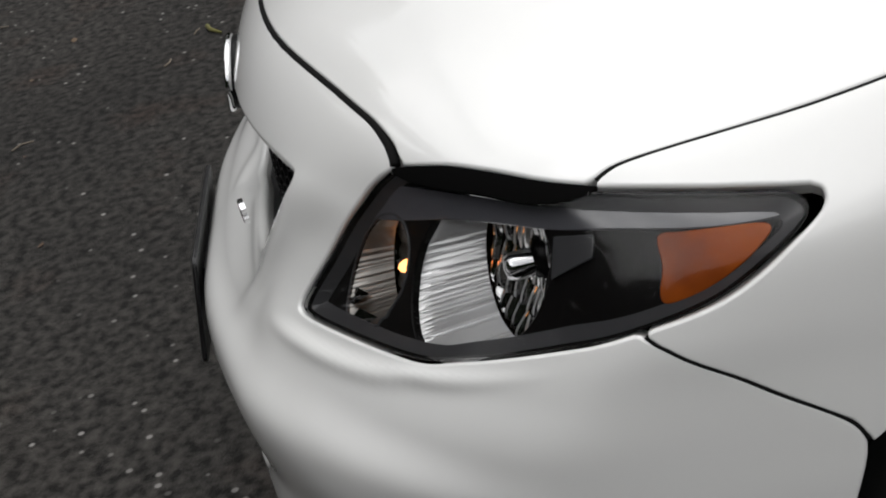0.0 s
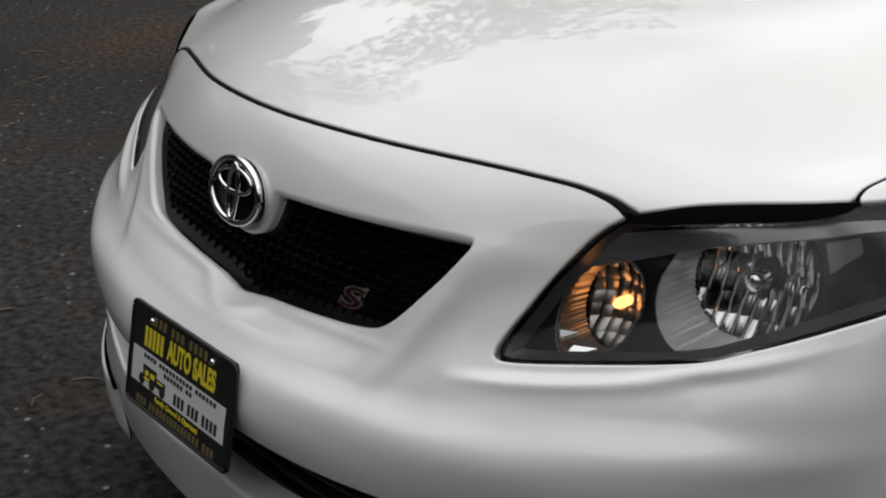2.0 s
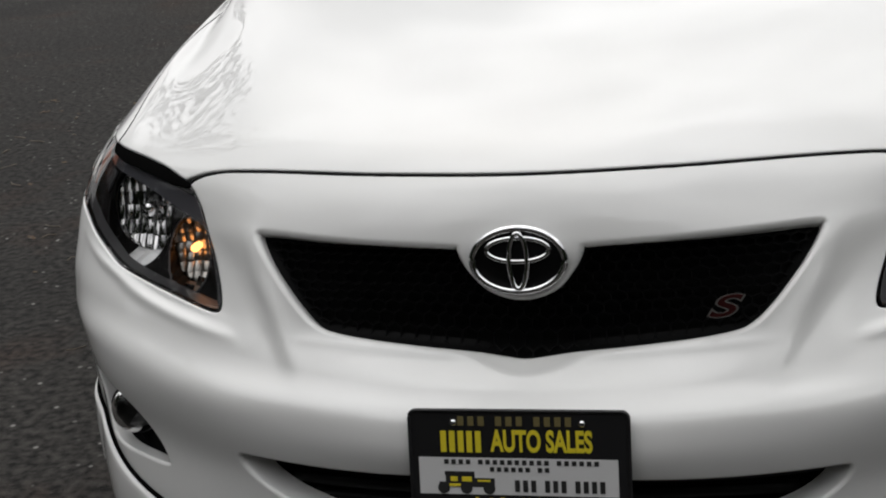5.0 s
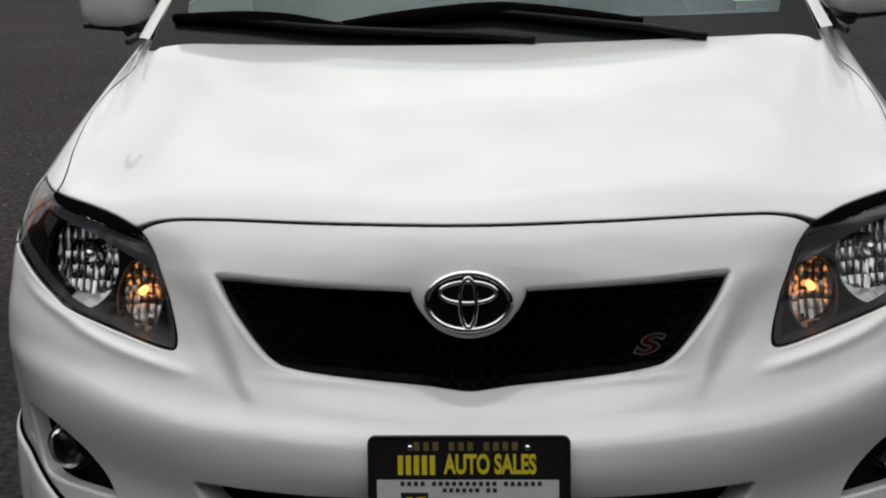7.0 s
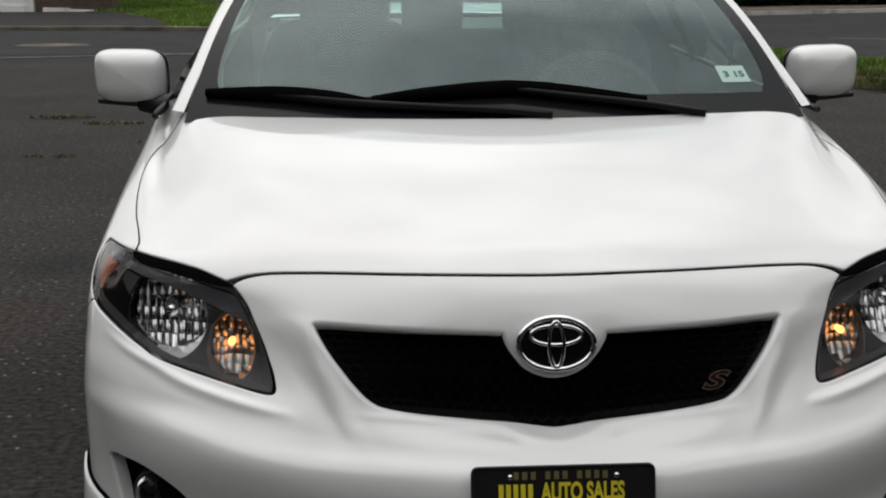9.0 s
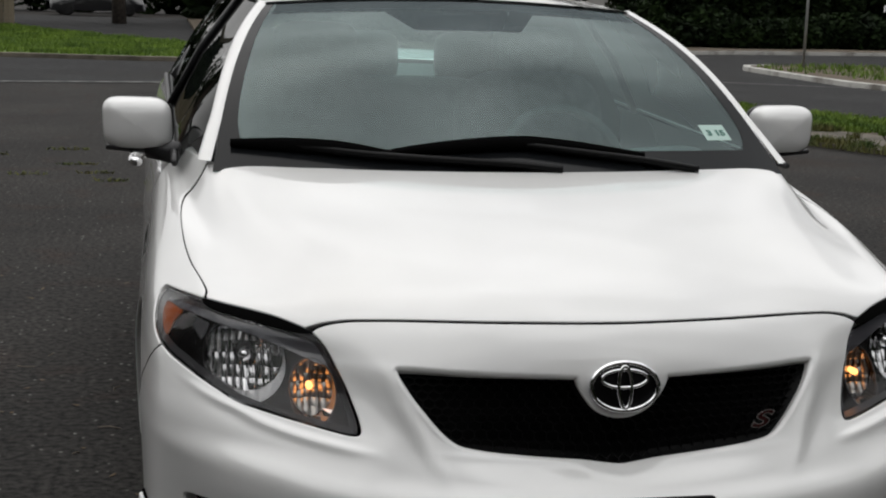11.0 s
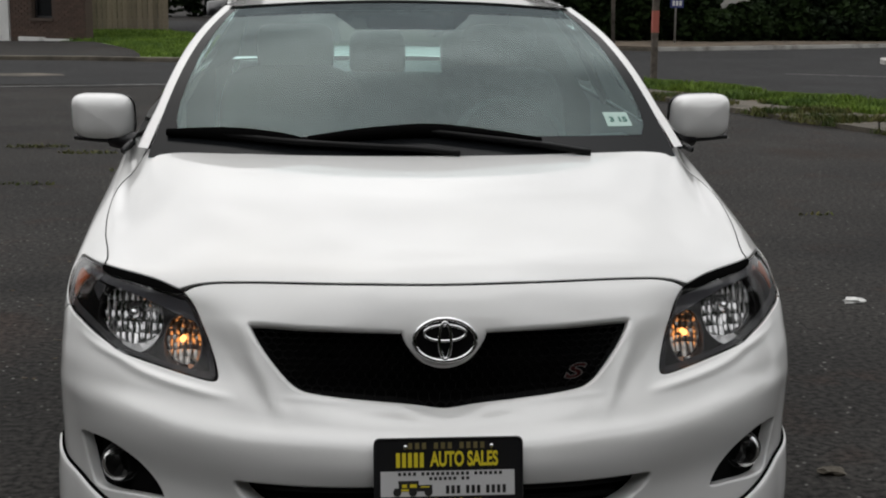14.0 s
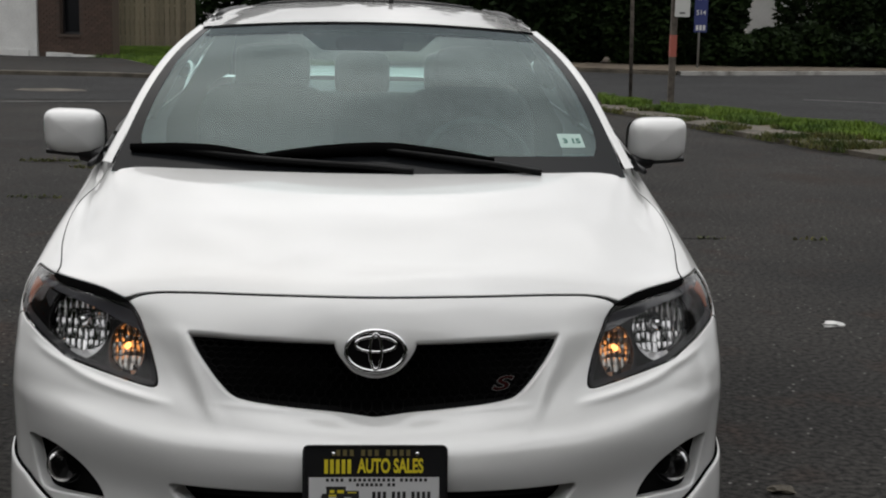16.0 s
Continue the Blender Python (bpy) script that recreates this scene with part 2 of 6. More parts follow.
def asphalt(m, dark, light, stain, patches=()):
    """Fine aggregate, pale stones, broad worn areas and brown stains."""
    n, l, b = nodes_of(m)
    co = n.new("ShaderNodeTexCoord")

    def noise_at(scale, detail=4.0):
        t = n.new("ShaderNodeTexNoise")
        t.inputs["Scale"].default_value, t.inputs["Detail"].default_value = scale, detail
        l.new(co.outputs["Object"], t.inputs["Vector"])
        return t.outputs["Fac"]

    def ramp(src, p0, c0, p1, c1):
        r = n.new("ShaderNodeValToRGB")
        r.color_ramp.elements[0].position, r.color_ramp.elements[0].color = p0, (*c0, 1)
        r.color_ramp.elements[1].position, r.color_ramp.elements[1].color = p1, (*c1, 1)
        l.new(src, r.inputs["Fac"])
        return r.outputs["Color"]

    def mix(fac, a, c, kind='MIX'):
        x = n.new("ShaderNodeMix")
        x.data_type, x.blend_type = 'RGBA', kind
        for key, val in (("Factor", fac), ("A", a), ("B", c)):
            if isinstance(val, (int, float)):
                x.inputs[key].default_value = val
            elif isinstance(val, tuple):
                x.inputs[key].default_value = (*val, 1)
            else:
                l.new(val, x.inputs[key])
        return x.outputs["Result"]

    base = ramp(noise_at(0.7, 6.0), 0.35, dark, 0.68, light)
    grit = ramp(noise_at(38.0, 8.0), 0.36, (0.30,) * 3, 0.66, (1.95,) * 3)
    base = mix(1.0, base, grit, 'MULTIPLY')
    stained = ramp(noise_at(0.33, 3.0), 0.60, (0, 0, 0), 0.70, (1, 1, 1))
    base = mix(stained, base, stain)
    rust = ramp(noise_at(2.6, 5.0), 0.56, (0, 0, 0), 0.72, (0.55,) * 3)
    base = mix(rust, base, mix(1.0, (stain[0] * 1.25, stain[1] * 0.98, stain[2] * 0.92), grit, 'MULTIPLY'))
    v = n.new("ShaderNodeTexVoronoi")
    v.inputs["Scale"].default_value = 34.0
    l.new(co.outputs["Object"], v.inputs["Vector"])
    near = n.new("ShaderNodeMapRange")
    near.inputs["From Min"].default_value, near.inputs["From Max"].default_value = 0.26, 0.14
    l.new(v.outputs["Distance"], near.inputs["Value"])
    rare = n.new("ShaderNodeSeparateColor")
    l.new(v.outputs["Color"], rare.inputs["Color"])
    pick = n.new("ShaderNodeMapRange")
    pick.inputs["From Min"].default_value, pick.inputs["From Max"].default_value = 0.86, 0.97
    l.new(rare.outputs["Red"], pick.inputs["Value"])
    both = n.new("ShaderNodeMath")
    both.operation = 'MULTIPLY'
    l.new(near.outputs["Result"], both.inputs[0])
    l.new(pick.outputs["Result"], both.inputs[1])
    base = mix(both.outputs["Value"], base, (0.24, 0.23, 0.22))
    for at, reach, colour in patches:
        dist = n.new("ShaderNodeVectorMath")
        dist.operation = 'DISTANCE'
        dist.inputs[1].default_value = at
        l.new(co.outputs["Object"], dist.inputs[0])
        wob = n.new("ShaderNodeMath")
        wob.operation = 'MULTIPLY_ADD'
        wob.inputs[1].default_value = 1.4 * reach
        l.new(noise_at(2.2, 6.0), wob.inputs[0])
        l.new(dist.outputs["Value"], wob.inputs[2])
        fade = n.new("ShaderNodeMapRange")
        fade.inputs["From Min"].default_value, fade.inputs["From Max"].default_value = reach * 1.5, reach * 0.9
        fade.inputs["To Max"].default_value = 0.6
        l.new(wob.outputs["Value"], fade.inputs["Value"])
        tint = mix(1.0, colour, grit, 'MULTIPLY')
        base = mix(fade.outputs["Result"], base, tint)
    l.new(base, b.inputs["Base Color"])
    bp = n.new("ShaderNodeBump")
    bp.inputs["Strength"].default_value, bp.inputs["Distance"].default_value = 0.9, 0.006
    l.new(noise_at(190.0, 3.0), bp.inputs["Height"])
    l.new(bp.outputs["Normal"], b.inputs["Normal"])


asphalt(M_ASPHALT, (0.0180, 0.0170, 0.0158), (0.0305, 0.0285, 0.0260), (0.026, 0.0200, 0.0155), PATCHES)
asphalt(M_ROAD, (0.018, 0.0182, 0.0186), (0.027, 0.0273, 0.0275), (0.022, 0.0218, 0.021))

# ---------------------------------------------------------------- mesh helpers
def mesh_object(name, verts, faces, mat, parent=None, label="", smooth=True, normals=None, bevel=0.0):
    me = bpy.data.meshes.new(name)
    me.from_pydata([tuple(float(c) for c in v) for v in verts], [], [tuple(int(i) for i in f) for f in faces])
    me.update()
    if smooth:
        me.polygons.foreach_set("use_smooth", [True] * len(me.polygons))
    if normals is not None:
        me.normals_split_custom_set_from_vertices([tuple(float(c) for c in v) for v in normals])
    me.materials.append(mat)
    ob = new(name, me)
    if parent:
        ob.parent = parent
    if label:
        ob["label"] = label
    if bevel:
        mod = ob.modifiers.new("bevel", 'BEVEL')
        mod.width, mod.segments, mod.limit_method = bevel, 2, 'ANGLE'
    return ob


def part(name, bm, mat, parent=None, label="", smooth=True, bevel=0.0):
    me = bpy.data.meshes.new(name)
    bm.to_mesh(me)
    bm.free()
    if smooth:
        me.polygons.foreach_set("use_smooth", [True] * len(me.polygons))
    me.materials.append(mat)
    ob = new(name, me)
    if parent:
        ob.parent = parent
    if label:
        ob["label"] = label
    if bevel:
        mod = ob.modifiers.new("bevel", 'BEVEL')
        mod.width, mod.segments, mod.limit_method = bevel, 3, 'ANGLE'
    return ob


def thing(name, label, category, group="", at=(0, 0, 0)):
    e = new(name)
    e.empty_display_size = 0.1
    e.location = at
    return tagged(e, label, category, group)


def box_bm(size, at=(0, 0, 0), rot=None):
    bm = bmesh.new()
    bmesh.ops.create_cube(bm, size=1.0)
    m = Matrix.Translation(at) @ (rot or Matrix()) @ Matrix.Diagonal((*size, 1))
    bmesh.ops.transform(bm, matrix=m, verts=bm.verts)
    return bm


def grid_mesh(name, P, mat, parent=None, label="", flip=False, normals=None, close_u=False):
    """A sheet from an array of points, rows by columns."""
    P = np.asarray(P, float)
    r, c = P.shape[:2]
    f = []
    for i in range(r - 1):
        for j in range(c - 1 + (1 if close_u else 0)):
            k = (j + 1) % c
            q = (i * c + j, i * c + k, (i + 1) * c + k, (i + 1) * c + j)
            f.append(q[::-1] if flip else q)
    return mesh_object(name, P.reshape(-1, 3), f, mat, parent, label, normals=normals)


def revolve(profile, m, seg=32):
    """Verts and faces of a profile (radius, height) turned about the local z axis and posed by m."""
    v, f = [], []
    n = len(profile)
    for i in range(seg):
        a = 2 * math.pi * i / seg
        for r, h in profile:
            v.append(m @ Vector((r * math.cos(a), r * math.sin(a), h)))
    for i in range(seg):
        k = (i + 1) % seg
        for j in range(n - 1):
            f.append((i * n + j, k * n + j, k * n + j + 1, i * n + j + 1))
    return v, f


def tube(points, radius, seg=10, closed=False, squash=1.0, taper=None):
    """Verts and faces of a round bar along points."""
    P = [Vector(p) for p in points]
    n = len(P)
    v, f = [], []
    up = Vector((0.13, 0.21, 0.97))
    for i in range(n):
        if closed:
            d = (P[(i + 1) % n] - P[i - 1]).normalized()
        else:
            d = (P[min(i + 1, n - 1)] - P[max(i - 1, 0)]).normalized()
        a = d.cross(up).normalized()
        b = a.cross(d).normalized()
        rr = radius * (taper[i] if taper else 1.0)
        for j in range(seg):
            t = 2 * math.pi * j / seg
            v.append(P[i] + a * rr * math.cos(t) + b * rr * squash * math.sin(t))
    for i in range(n if closed else n - 1):
        k = (i + 1) % n
        for j in range(seg):
            l = (j + 1) % seg
            f.append((i * seg + j, i * seg + l, k * seg + l, k * seg + j))
    if not closed:
        f.append(tuple(range(seg))[::-1])
        f.append(tuple((n - 1) * seg + j for j in range(seg)))
    return v, f


def smooth_line(pts, per=6, closed=False):
    """Catmull-Rom through points of any dimension."""
    P = np.asarray(pts, float)
    n = len(P)
    out = []
    for i in range(n if closed else n - 1):
        if closed:
            p0, p1, p2, p3 = P[i - 1], P[i], P[(i + 1) % n], P[(i + 2) % n]
        else:
            p1, p2 = P[i], P[i + 1]
            p0 = P[i - 1] if i else 2 * p1 - p2
            p3 = P[i + 2] if i + 2 < n else 2 * p2 - p1
        for k in range(per):
            t = k / per
            out.append(0.5 * (2 * p1 + (p2 - p0) * t + (2 * p0 - 5 * p1 + 4 * p2 - p3) * t * t + (3 * p1 - p0 - 3 * p2 + p3) * t ** 3))
    if not closed:
        out.append(P[-1])
    return np.array(out)


# ---------------------------------------------------------------- body surface of the car
# Level curves from the chin up over the bumper and the fascia to the cowl, from the middle to the side.
CHIN = [(0.000, -0.069, 0.175), (0.200, -0.060, 0.175), (0.400, -0.030, 0.175), (0.560, 0.028, 0.175), (0.710, 0.127, 0.175), (0.800, 0.250, 0.180), (0.862, 0.395, 0.180), (0.884, 0.786, 0.200), (0.884, 1.274, 0.200)]
LOWER_LIP = [(0.000, -0.080, 0.270), (0.200, -0.076, 0.270), (0.400, -0.044, 0.270), (0.560, 0.015, 0.270), (0.710, 0.120, 0.275), (0.800, 0.246, 0.280), (0.862, 0.388, 0.280), (0.890, 0.782, 0.290), (0.891, 1.269, 0.290)]
INTAKE_LINE = [(0.000, -0.082, 0.370), (0.200, -0.081, 0.370), (0.400, -0.040, 0.370), (0.550, 0.023, 0.375), (0.700, 0.126, 0.380), (0.799, 0.246, 0.385), (0.862, 0.384, 0.390), (0.894, 0.778, 0.390), (0.894, 1.264, 0.390)]
BUMPER_LINE = [(0.000, -0.102, 0.460), (0.200, -0.093, 0.463), (0.400, -0.047, 0.470), (0.530, 0.003, 0.480), (0.695, 0.105, 0.490), (0.803, 0.232, 0.500), (0.864, 0.383, 0.505), (0.896, 0.773, 0.500), (0.894, 1.260, 0.500)]
LEDGE_LINE = [(0.000, -0.055, 0.525), (0.200, -0.043, 0.530), (0.380, -0.001, 0.545), (0.500, 0.042, 0.560), (0.690, 0.146, 0.572), (0.808, 0.253, 0.578), (0.860, 0.387, 0.580), (0.891, 0.768, 0.570), (0.889, 1.258, 0.580)]
GRILLE_FOOT = [(0.000, 0.012, 0.565), (0.200, 0.018, 0.578), (0.380, 0.032, 0.597), (0.490, 0.081, 0.605), (0.689, 0.186, 0.622), (0.801, 0.280, 0.630), (0.856, 0.404, 0.635), (0.883, 0.766, 0.630), (0.881, 1.257, 0.650)]
LAMP_LINE = [(0.000, 0.014, 0.650), (0.200, 0.026, 0.650), (0.400, 0.067, 0.655), (0.510, 0.127, 0.655), (0.685, 0.220, 0.665), (0.797, 0.312, 0.675), (0.854, 0.433, 0.685), (0.874, 0.770, 0.690), (0.870, 1.260, 0.710)]
GRILLE_HEAD = [(0.000, 0.021, 0.725), (0.200, 0.038, 0.724), (0.410, 0.103, 0.720), (0.540, 0.176, 0.715), (0.688, 0.265, 0.725), (0.784, 0.347, 0.735), (0.843, 0.480, 0.742), (0.863, 0.780, 0.750), (0.860, 1.267, 0.780)]
HOOD_NOSE = [(0.000, 0.079, 0.801), (0.200, 0.101, 0.800), (0.410, 0.173, 0.790), (0.560, 0.232, 0.776), (0.676, 0.306, 0.781), (0.754, 0.382, 0.788), (0.814, 0.534, 0.783), (0.840, 0.796, 0.809), (0.846, 1.276, 0.851)]
HOOD_FRONT = [(0.000, 0.214, 0.855), (0.200, 0.230, 0.853), (0.400, 0.288, 0.842), (0.550, 0.348, 0.827), (0.653, 0.413, 0.815), (0.725, 0.488, 0.817), (0.766, 0.615, 0.834), (0.797, 0.826, 0.861), (0.820, 1.264, 0.904)]
HOOD_MIDDLE = [(0.000, 0.487, 0.915), (0.200, 0.502, 0.913), (0.380, 0.537, 0.906), (0.520, 0.579, 0.897), (0.614, 0.628, 0.886), (0.685, 0.692, 0.874), (0.731, 0.779, 0.869), (0.760, 0.916, 0.883), (0.788, 1.235, 0.932)]
COWL_LINE = [(0.000, 0.881, 0.958), (0.200, 0.891, 0.958), (0.380, 0.916, 0.958), (0.520, 0.948, 0.960), (0.600, 0.969, 0.963), (0.660, 0.985, 0.965), (0.700, 0.999, 0.967), (0.723, 1.029, 0.962), (0.772, 1.160, 0.962)]
G = np.array([CHIN, LOWER_LIP, INTAKE_LINE, BUMPER_LINE, LEDGE_LINE, GRILLE_FOOT, LAMP_LINE, GRILLE_HEAD, HOOD_NOSE, HOOD_FRONT, HOOD_MIDDLE, COWL_LINE], float)
G = np.concatenate([G[:, :0:-1] * np.array([-1, 1, 1]), G], 1)


def ext(A, ax):
    a = np.moveaxis(A, ax, 0)
    a = np.concatenate([[2 * a[0] - a[1]], a, [2 * a[-1] - a[-2]]])
    return np.moveaxis(a, 0, ax)


GE = ext(ext(G, 0), 1)
NV, NU = G.shape[:2]


def cr_weights(t, n):
    i = np.clip(np.floor(t).astype(int), 0, n - 2)
    f = t - i
    return i, np.stack([-.5 * f + f * f - .5 * f ** 3, 1 - 2.5 * f * f + 1.5 * f ** 3, .5 * f + 2 * f * f - 1.5 * f ** 3, -.5 * f * f + .5 * f ** 3], -1)


def body_raw(u, v):
    u, v = np.asarray(u, float), np.asarray(v, float)
    iu, wu = cr_weights(u + 8, NU)
    iv, wv = cr_weights(v, NV)
    out = 0
    for a in range(4):
        for b in range(4):
            out = out + (wv[..., a] * wu[..., b])[..., None] * GE[iv + a, iu + b]
    return out


def unit(a):
    return a / np.maximum(np.linalg.norm(a, axis=-1, keepdims=True), 1e-9)


def raw_normal(u, v):
    h = 0.02
    du = body_raw(np.minimum(u + h, 8), v) - body_raw(np.maximum(u - h, -8), v)
    dv = body_raw(u, np.minimum(v + h, 11)) - body_raw(u, np.maximum(v - h, 0))
    return unit(np.cross(du, dv))


def ridge(u, v, line, width, height):
    """A soft fold along a line of the surface, the same on both sides."""
    a = np.abs(u)
    L = smooth_line(line, 6)
    d, s = np.full(np.shape(a), 9.0), np.zeros(np.shape(a))
    for i, ((u0, v0), (u1, v1)) in enumerate(zip(L[:-1], L[1:])):
        k = np.clip(((a - u0) * (u1 - u0) + (v - v0) * (v1 - v0)) / max((u1 - u0) ** 2 + (v1 - v0) ** 2, 1e-9), 0, 1)
        e = np.hypot(a - u0 - k * (u1 - u0), v - v0 - k * (v1 - v0))
        s = np.where(e < d, (i + k) / (len(L) - 1), s)
        d = np.minimum(d, e)
    fade = np.clip(np.minimum(s, 1 - s) / 0.35, 0, 1)
    return height * fade * fade * (3 - 2 * fade) * np.exp(-(d / width) ** 2)


FOLDS = [
    ([(2.14, 7.2), (2.10, 6.7), (2.00, 5.6), (1.90, 4.6), (1.76, 4.0), (1.6, 3.4)], 0.13, 0.0048),
    ([(2.62, 6.9), (2.50, 6.3), (2.30, 5.2), (2.05, 4.4), (1.85, 3.8)], 0.28, -0.0030),
    ([(2.45, 4.30), (2.72, 4.29), (3.10, 4.28), (3.45, 4.37), (3.75, 4.55), (3.98, 4.80), (4.30, 5.00), (4.75, 5.30), (5.3, 5.65)], 0.15, 0.0052),
    ([(2.62, 4.62), (3.10, 4.58), (3.50, 4.68), (3.85, 4.88), (4.15, 5.05)], 0.14, -0.0014),
    ([(2.0, 4.5), (1.66, 4.66), (1.2, 4.72), (0.7, 4.74), (0.42, 4.70), (0.18, 4.42), (0.0, 4.28), (-0.2, 4.2), (-0.6, 4.1)], 0.12, 0.0030),
    ([(6.6, 3.28), (5.7, 3.30), (5.10, 3.32), (4.25, 3.42), (3.66, 3.38), (3.18, 3.28), (2.34, 3.32), (1.69, 3.40), (1.15, 3.46), (0.4, 3.50), (-0.6, 3.50), (-1.8, 3.50)], 0.30, 0.0075),
]


def body(u, v, off=0.0):
    u, v = np.asarray(u, float), np.asarray(v, float)
    h = off
    for line, w, a in FOLDS:
        h = h + ridge(u, v, line, w, a)
    return body_raw(u, v) + raw_normal(u, v) * np.asarray(h)[..., None]


def body_normal(u, v):
    h = 0.03
    du = body(np.minimum(u + h, 8), v) - body(np.maximum(u - h, -8), v)
    dv = body(u, np.minimum(v + h, 11)) - body(u, np.maximum(v - h, 0))
    return unit(np.cross(du, dv))


def inside(poly, q):
    """Which of the points q lie inside a closed polygon."""
    x, y = q[:, 0], q[:, 1]
    r = np.zeros(len(q), bool)
    for (x0, y0), (x1, y1) in zip(poly, np.roll(poly, -1, 0)):
        if y0 != y1:
            c = ((y0 > y) != (y1 > y)) & (x < (x1 - x0) * (y - y0) / (y1 - y0) + x0)
            r ^= c
    return r


def area(poly):
    x, y = poly[:, 0], poly[:, 1]
    return 0.5 * np.sum(x * np.roll(y, -1) - np.roll(x, -1) * y)


def turned(poly, positive=True):
    return poly if (area(poly) > 0) == positive else poly[::-1]


def inset(poly, d):
    """Move a closed outline of the surface inwards by d metres (outwards for a negative d)."""
    poly = turned(poly)
    u, v = poly[:, 0], poly[:, 1]
    mu = np.linalg.norm(body_raw(np.minimum(u + .05, 8), v) - body_raw(np.maximum(u - .05, -8), v), axis=-1) / .1
    mv = np.linalg.norm(body_raw(u, np.minimum(v + .05, 11)) - body_raw(u, np.maximum(v - .05, 0)), axis=-1) / .1
    t = (np.roll(poly, -1, 0) - np.roll(poly, 1, 0)) * np.stack([mu, mv], 1)
    t /= np.maximum(np.linalg.norm(t, axis=1, keepdims=True), 1e-9)
    n = np.stack([-t[:, 1], t[:, 0]], 1)
    return poly + d * n / np.stack([mu, mv], 1)


def panel(name, outline, mat, parent, holes=(), step=(0.16, 0.14), off=0.0, lip=0.018, hole_lip=None, hole_round=None, label=""):
    """A sheet of the body within an outline, less its holes, with rolled edges."""
    outer = turned(np.asarray(outline))
    hs = [turned(np.asarray(h), False) for h in holes]
    rings = [outer] + hs
    pts, edges = [], []
    for r in rings:
        s = len(pts)
        pts += [tuple(p) for p in r]
        edges += [(s + i, s + (i + 1) % len(r)) for i in range(len(r))]
    nb = len(pts)
    lo, hi = outer.min(0), outer.max(0)
    gu = np.arange(lo[0] + step[0] / 2, hi[0], step[0])
    gv = np.arange(lo[1] + step[1] / 2, hi[1], step[1])
    q = np.stack(np.meshgrid(gu, gv), -1).reshape(-1, 2)
    keep = inside(outer, q)
    for h in hs:
        keep &= ~inside(h, q)
    q = q[keep]
    b = np.array(pts) / np.array(step)
    far = np.array([np.min(np.sum((b - p / np.array(step)) ** 2, 1)) > 0.16 for p in q]) if len(q) else np.zeros(0, bool)
    q = q[far]
    pts += [tuple(p) for p in q]
    S2 = np.array([1 / step[0], 1 / step[1]])
    co, _, fa, *_ = delaunay_2d_cdt([Vector(np.array(p) * S2) for p in pts], edges, [], 0, 1e-6)
    uv = np.array([tuple(c) for c in co]) / S2
    tri = np.array([f[:3] for f in fa])
    cen = uv[tri].mean(1)
    ok = inside(outer, cen)
    for h in hs:
        ok &= ~inside(h, cen)
    tri = tri[ok]
    a2 = uv[tri]
    flip = ((a2[:, 1, 0] - a2[:, 0, 0]) * (a2[:, 2, 1] - a2[:, 0, 1]) - (a2[:, 2, 0] - a2[:, 0, 0]) * (a2[:, 1, 1] - a2[:, 0, 1])) < 0
    tri[flip] = tri[flip][:, ::-1]
    V = list(body(uv[:, 0], uv[:, 1], off))
    N = list(body_normal(uv[:, 0], uv[:, 1]))
    F = [tuple(t) for t in tri]
    for k, r in enumerate(rings):
        d = lip if k == 0 else (hole_lip[k - 1] if hole_lip else lip)
        if not d:
            continue
        p = body(r[:, 0], r[:, 1], off)
        n = body_normal(r[:, 0], r[:, 1])
        t = unit(np.roll(p, -1, 0) - np.roll(p, 1, 0))
        o = unit(np.cross(t, n))
        rr = hole_round[k - 1] if k and hole_round else min(0.004, d / 3)
        prof = [(0, 0, 0.0), (rr * .5, rr * .13, 0.5), (rr * .87, rr * .5, 0.87), (rr, rr, 1.0), (rr, d, 1.0)]
        s = len(V)
        m = len(r)
        for a, c, w in prof:
            V += list(p + o * a - n * c)
            N += list(unit(o * w + n * math.sqrt(max(0.0, 1 - w * w))))
        for j in range(len(prof) - 1):
            for i in range(m):
                i2 = (i + 1) % m
                F.append((s + j * m + i, s + (j + 1) * m + i, s + (j + 1) * m + i2, s + j * m + i2))
    return mesh_object(name, V, F, mat, parent, label, normals=N)


def mirrored(poly):
    return np.asarray(poly) * np.array([-1, 1])

# ---------------------------------------------------------------- ground, road, verges
def sheet(name, pts, z, mat, label, kind="structure", thick=0.0, category=""):
    """A flat piece of ground from its outline, with a raised edge if thick."""
    bm = bmesh.new()
    top = [bm.verts.new((x, y, z)) for x, y in pts]
    bm.faces.new(top)
    if thick:
        low = [bm.verts.new((x, y, z - thick)) for x, y in pts]
        for i in range(len(pts)):
            k = (i + 1) % len(pts)
            bm.faces.new((top[k], top[i], low[i], low[k]))
    bmesh.ops.recalc_face_normals(bm, faces=bm.faces)
    if top[0].link_faces[0].normal.z < 0 and not thick:
        bmesh.ops.reverse_faces(bm, faces=bm.faces)
    ob = part(name, bm, mat, None, smooth=False)
    return tagged(ob, label, category or name.split("_")[0], kind=kind)


bm = bmesh.new()
bmesh.ops.create_grid(bm, x_segments=40, y_segments=40, size=300)
tagged(part("ground", bm, M_ASPHALT, smooth=False), "dark worn asphalt of a parking lot with specks and stains", "asphalt ground", kind="structure")

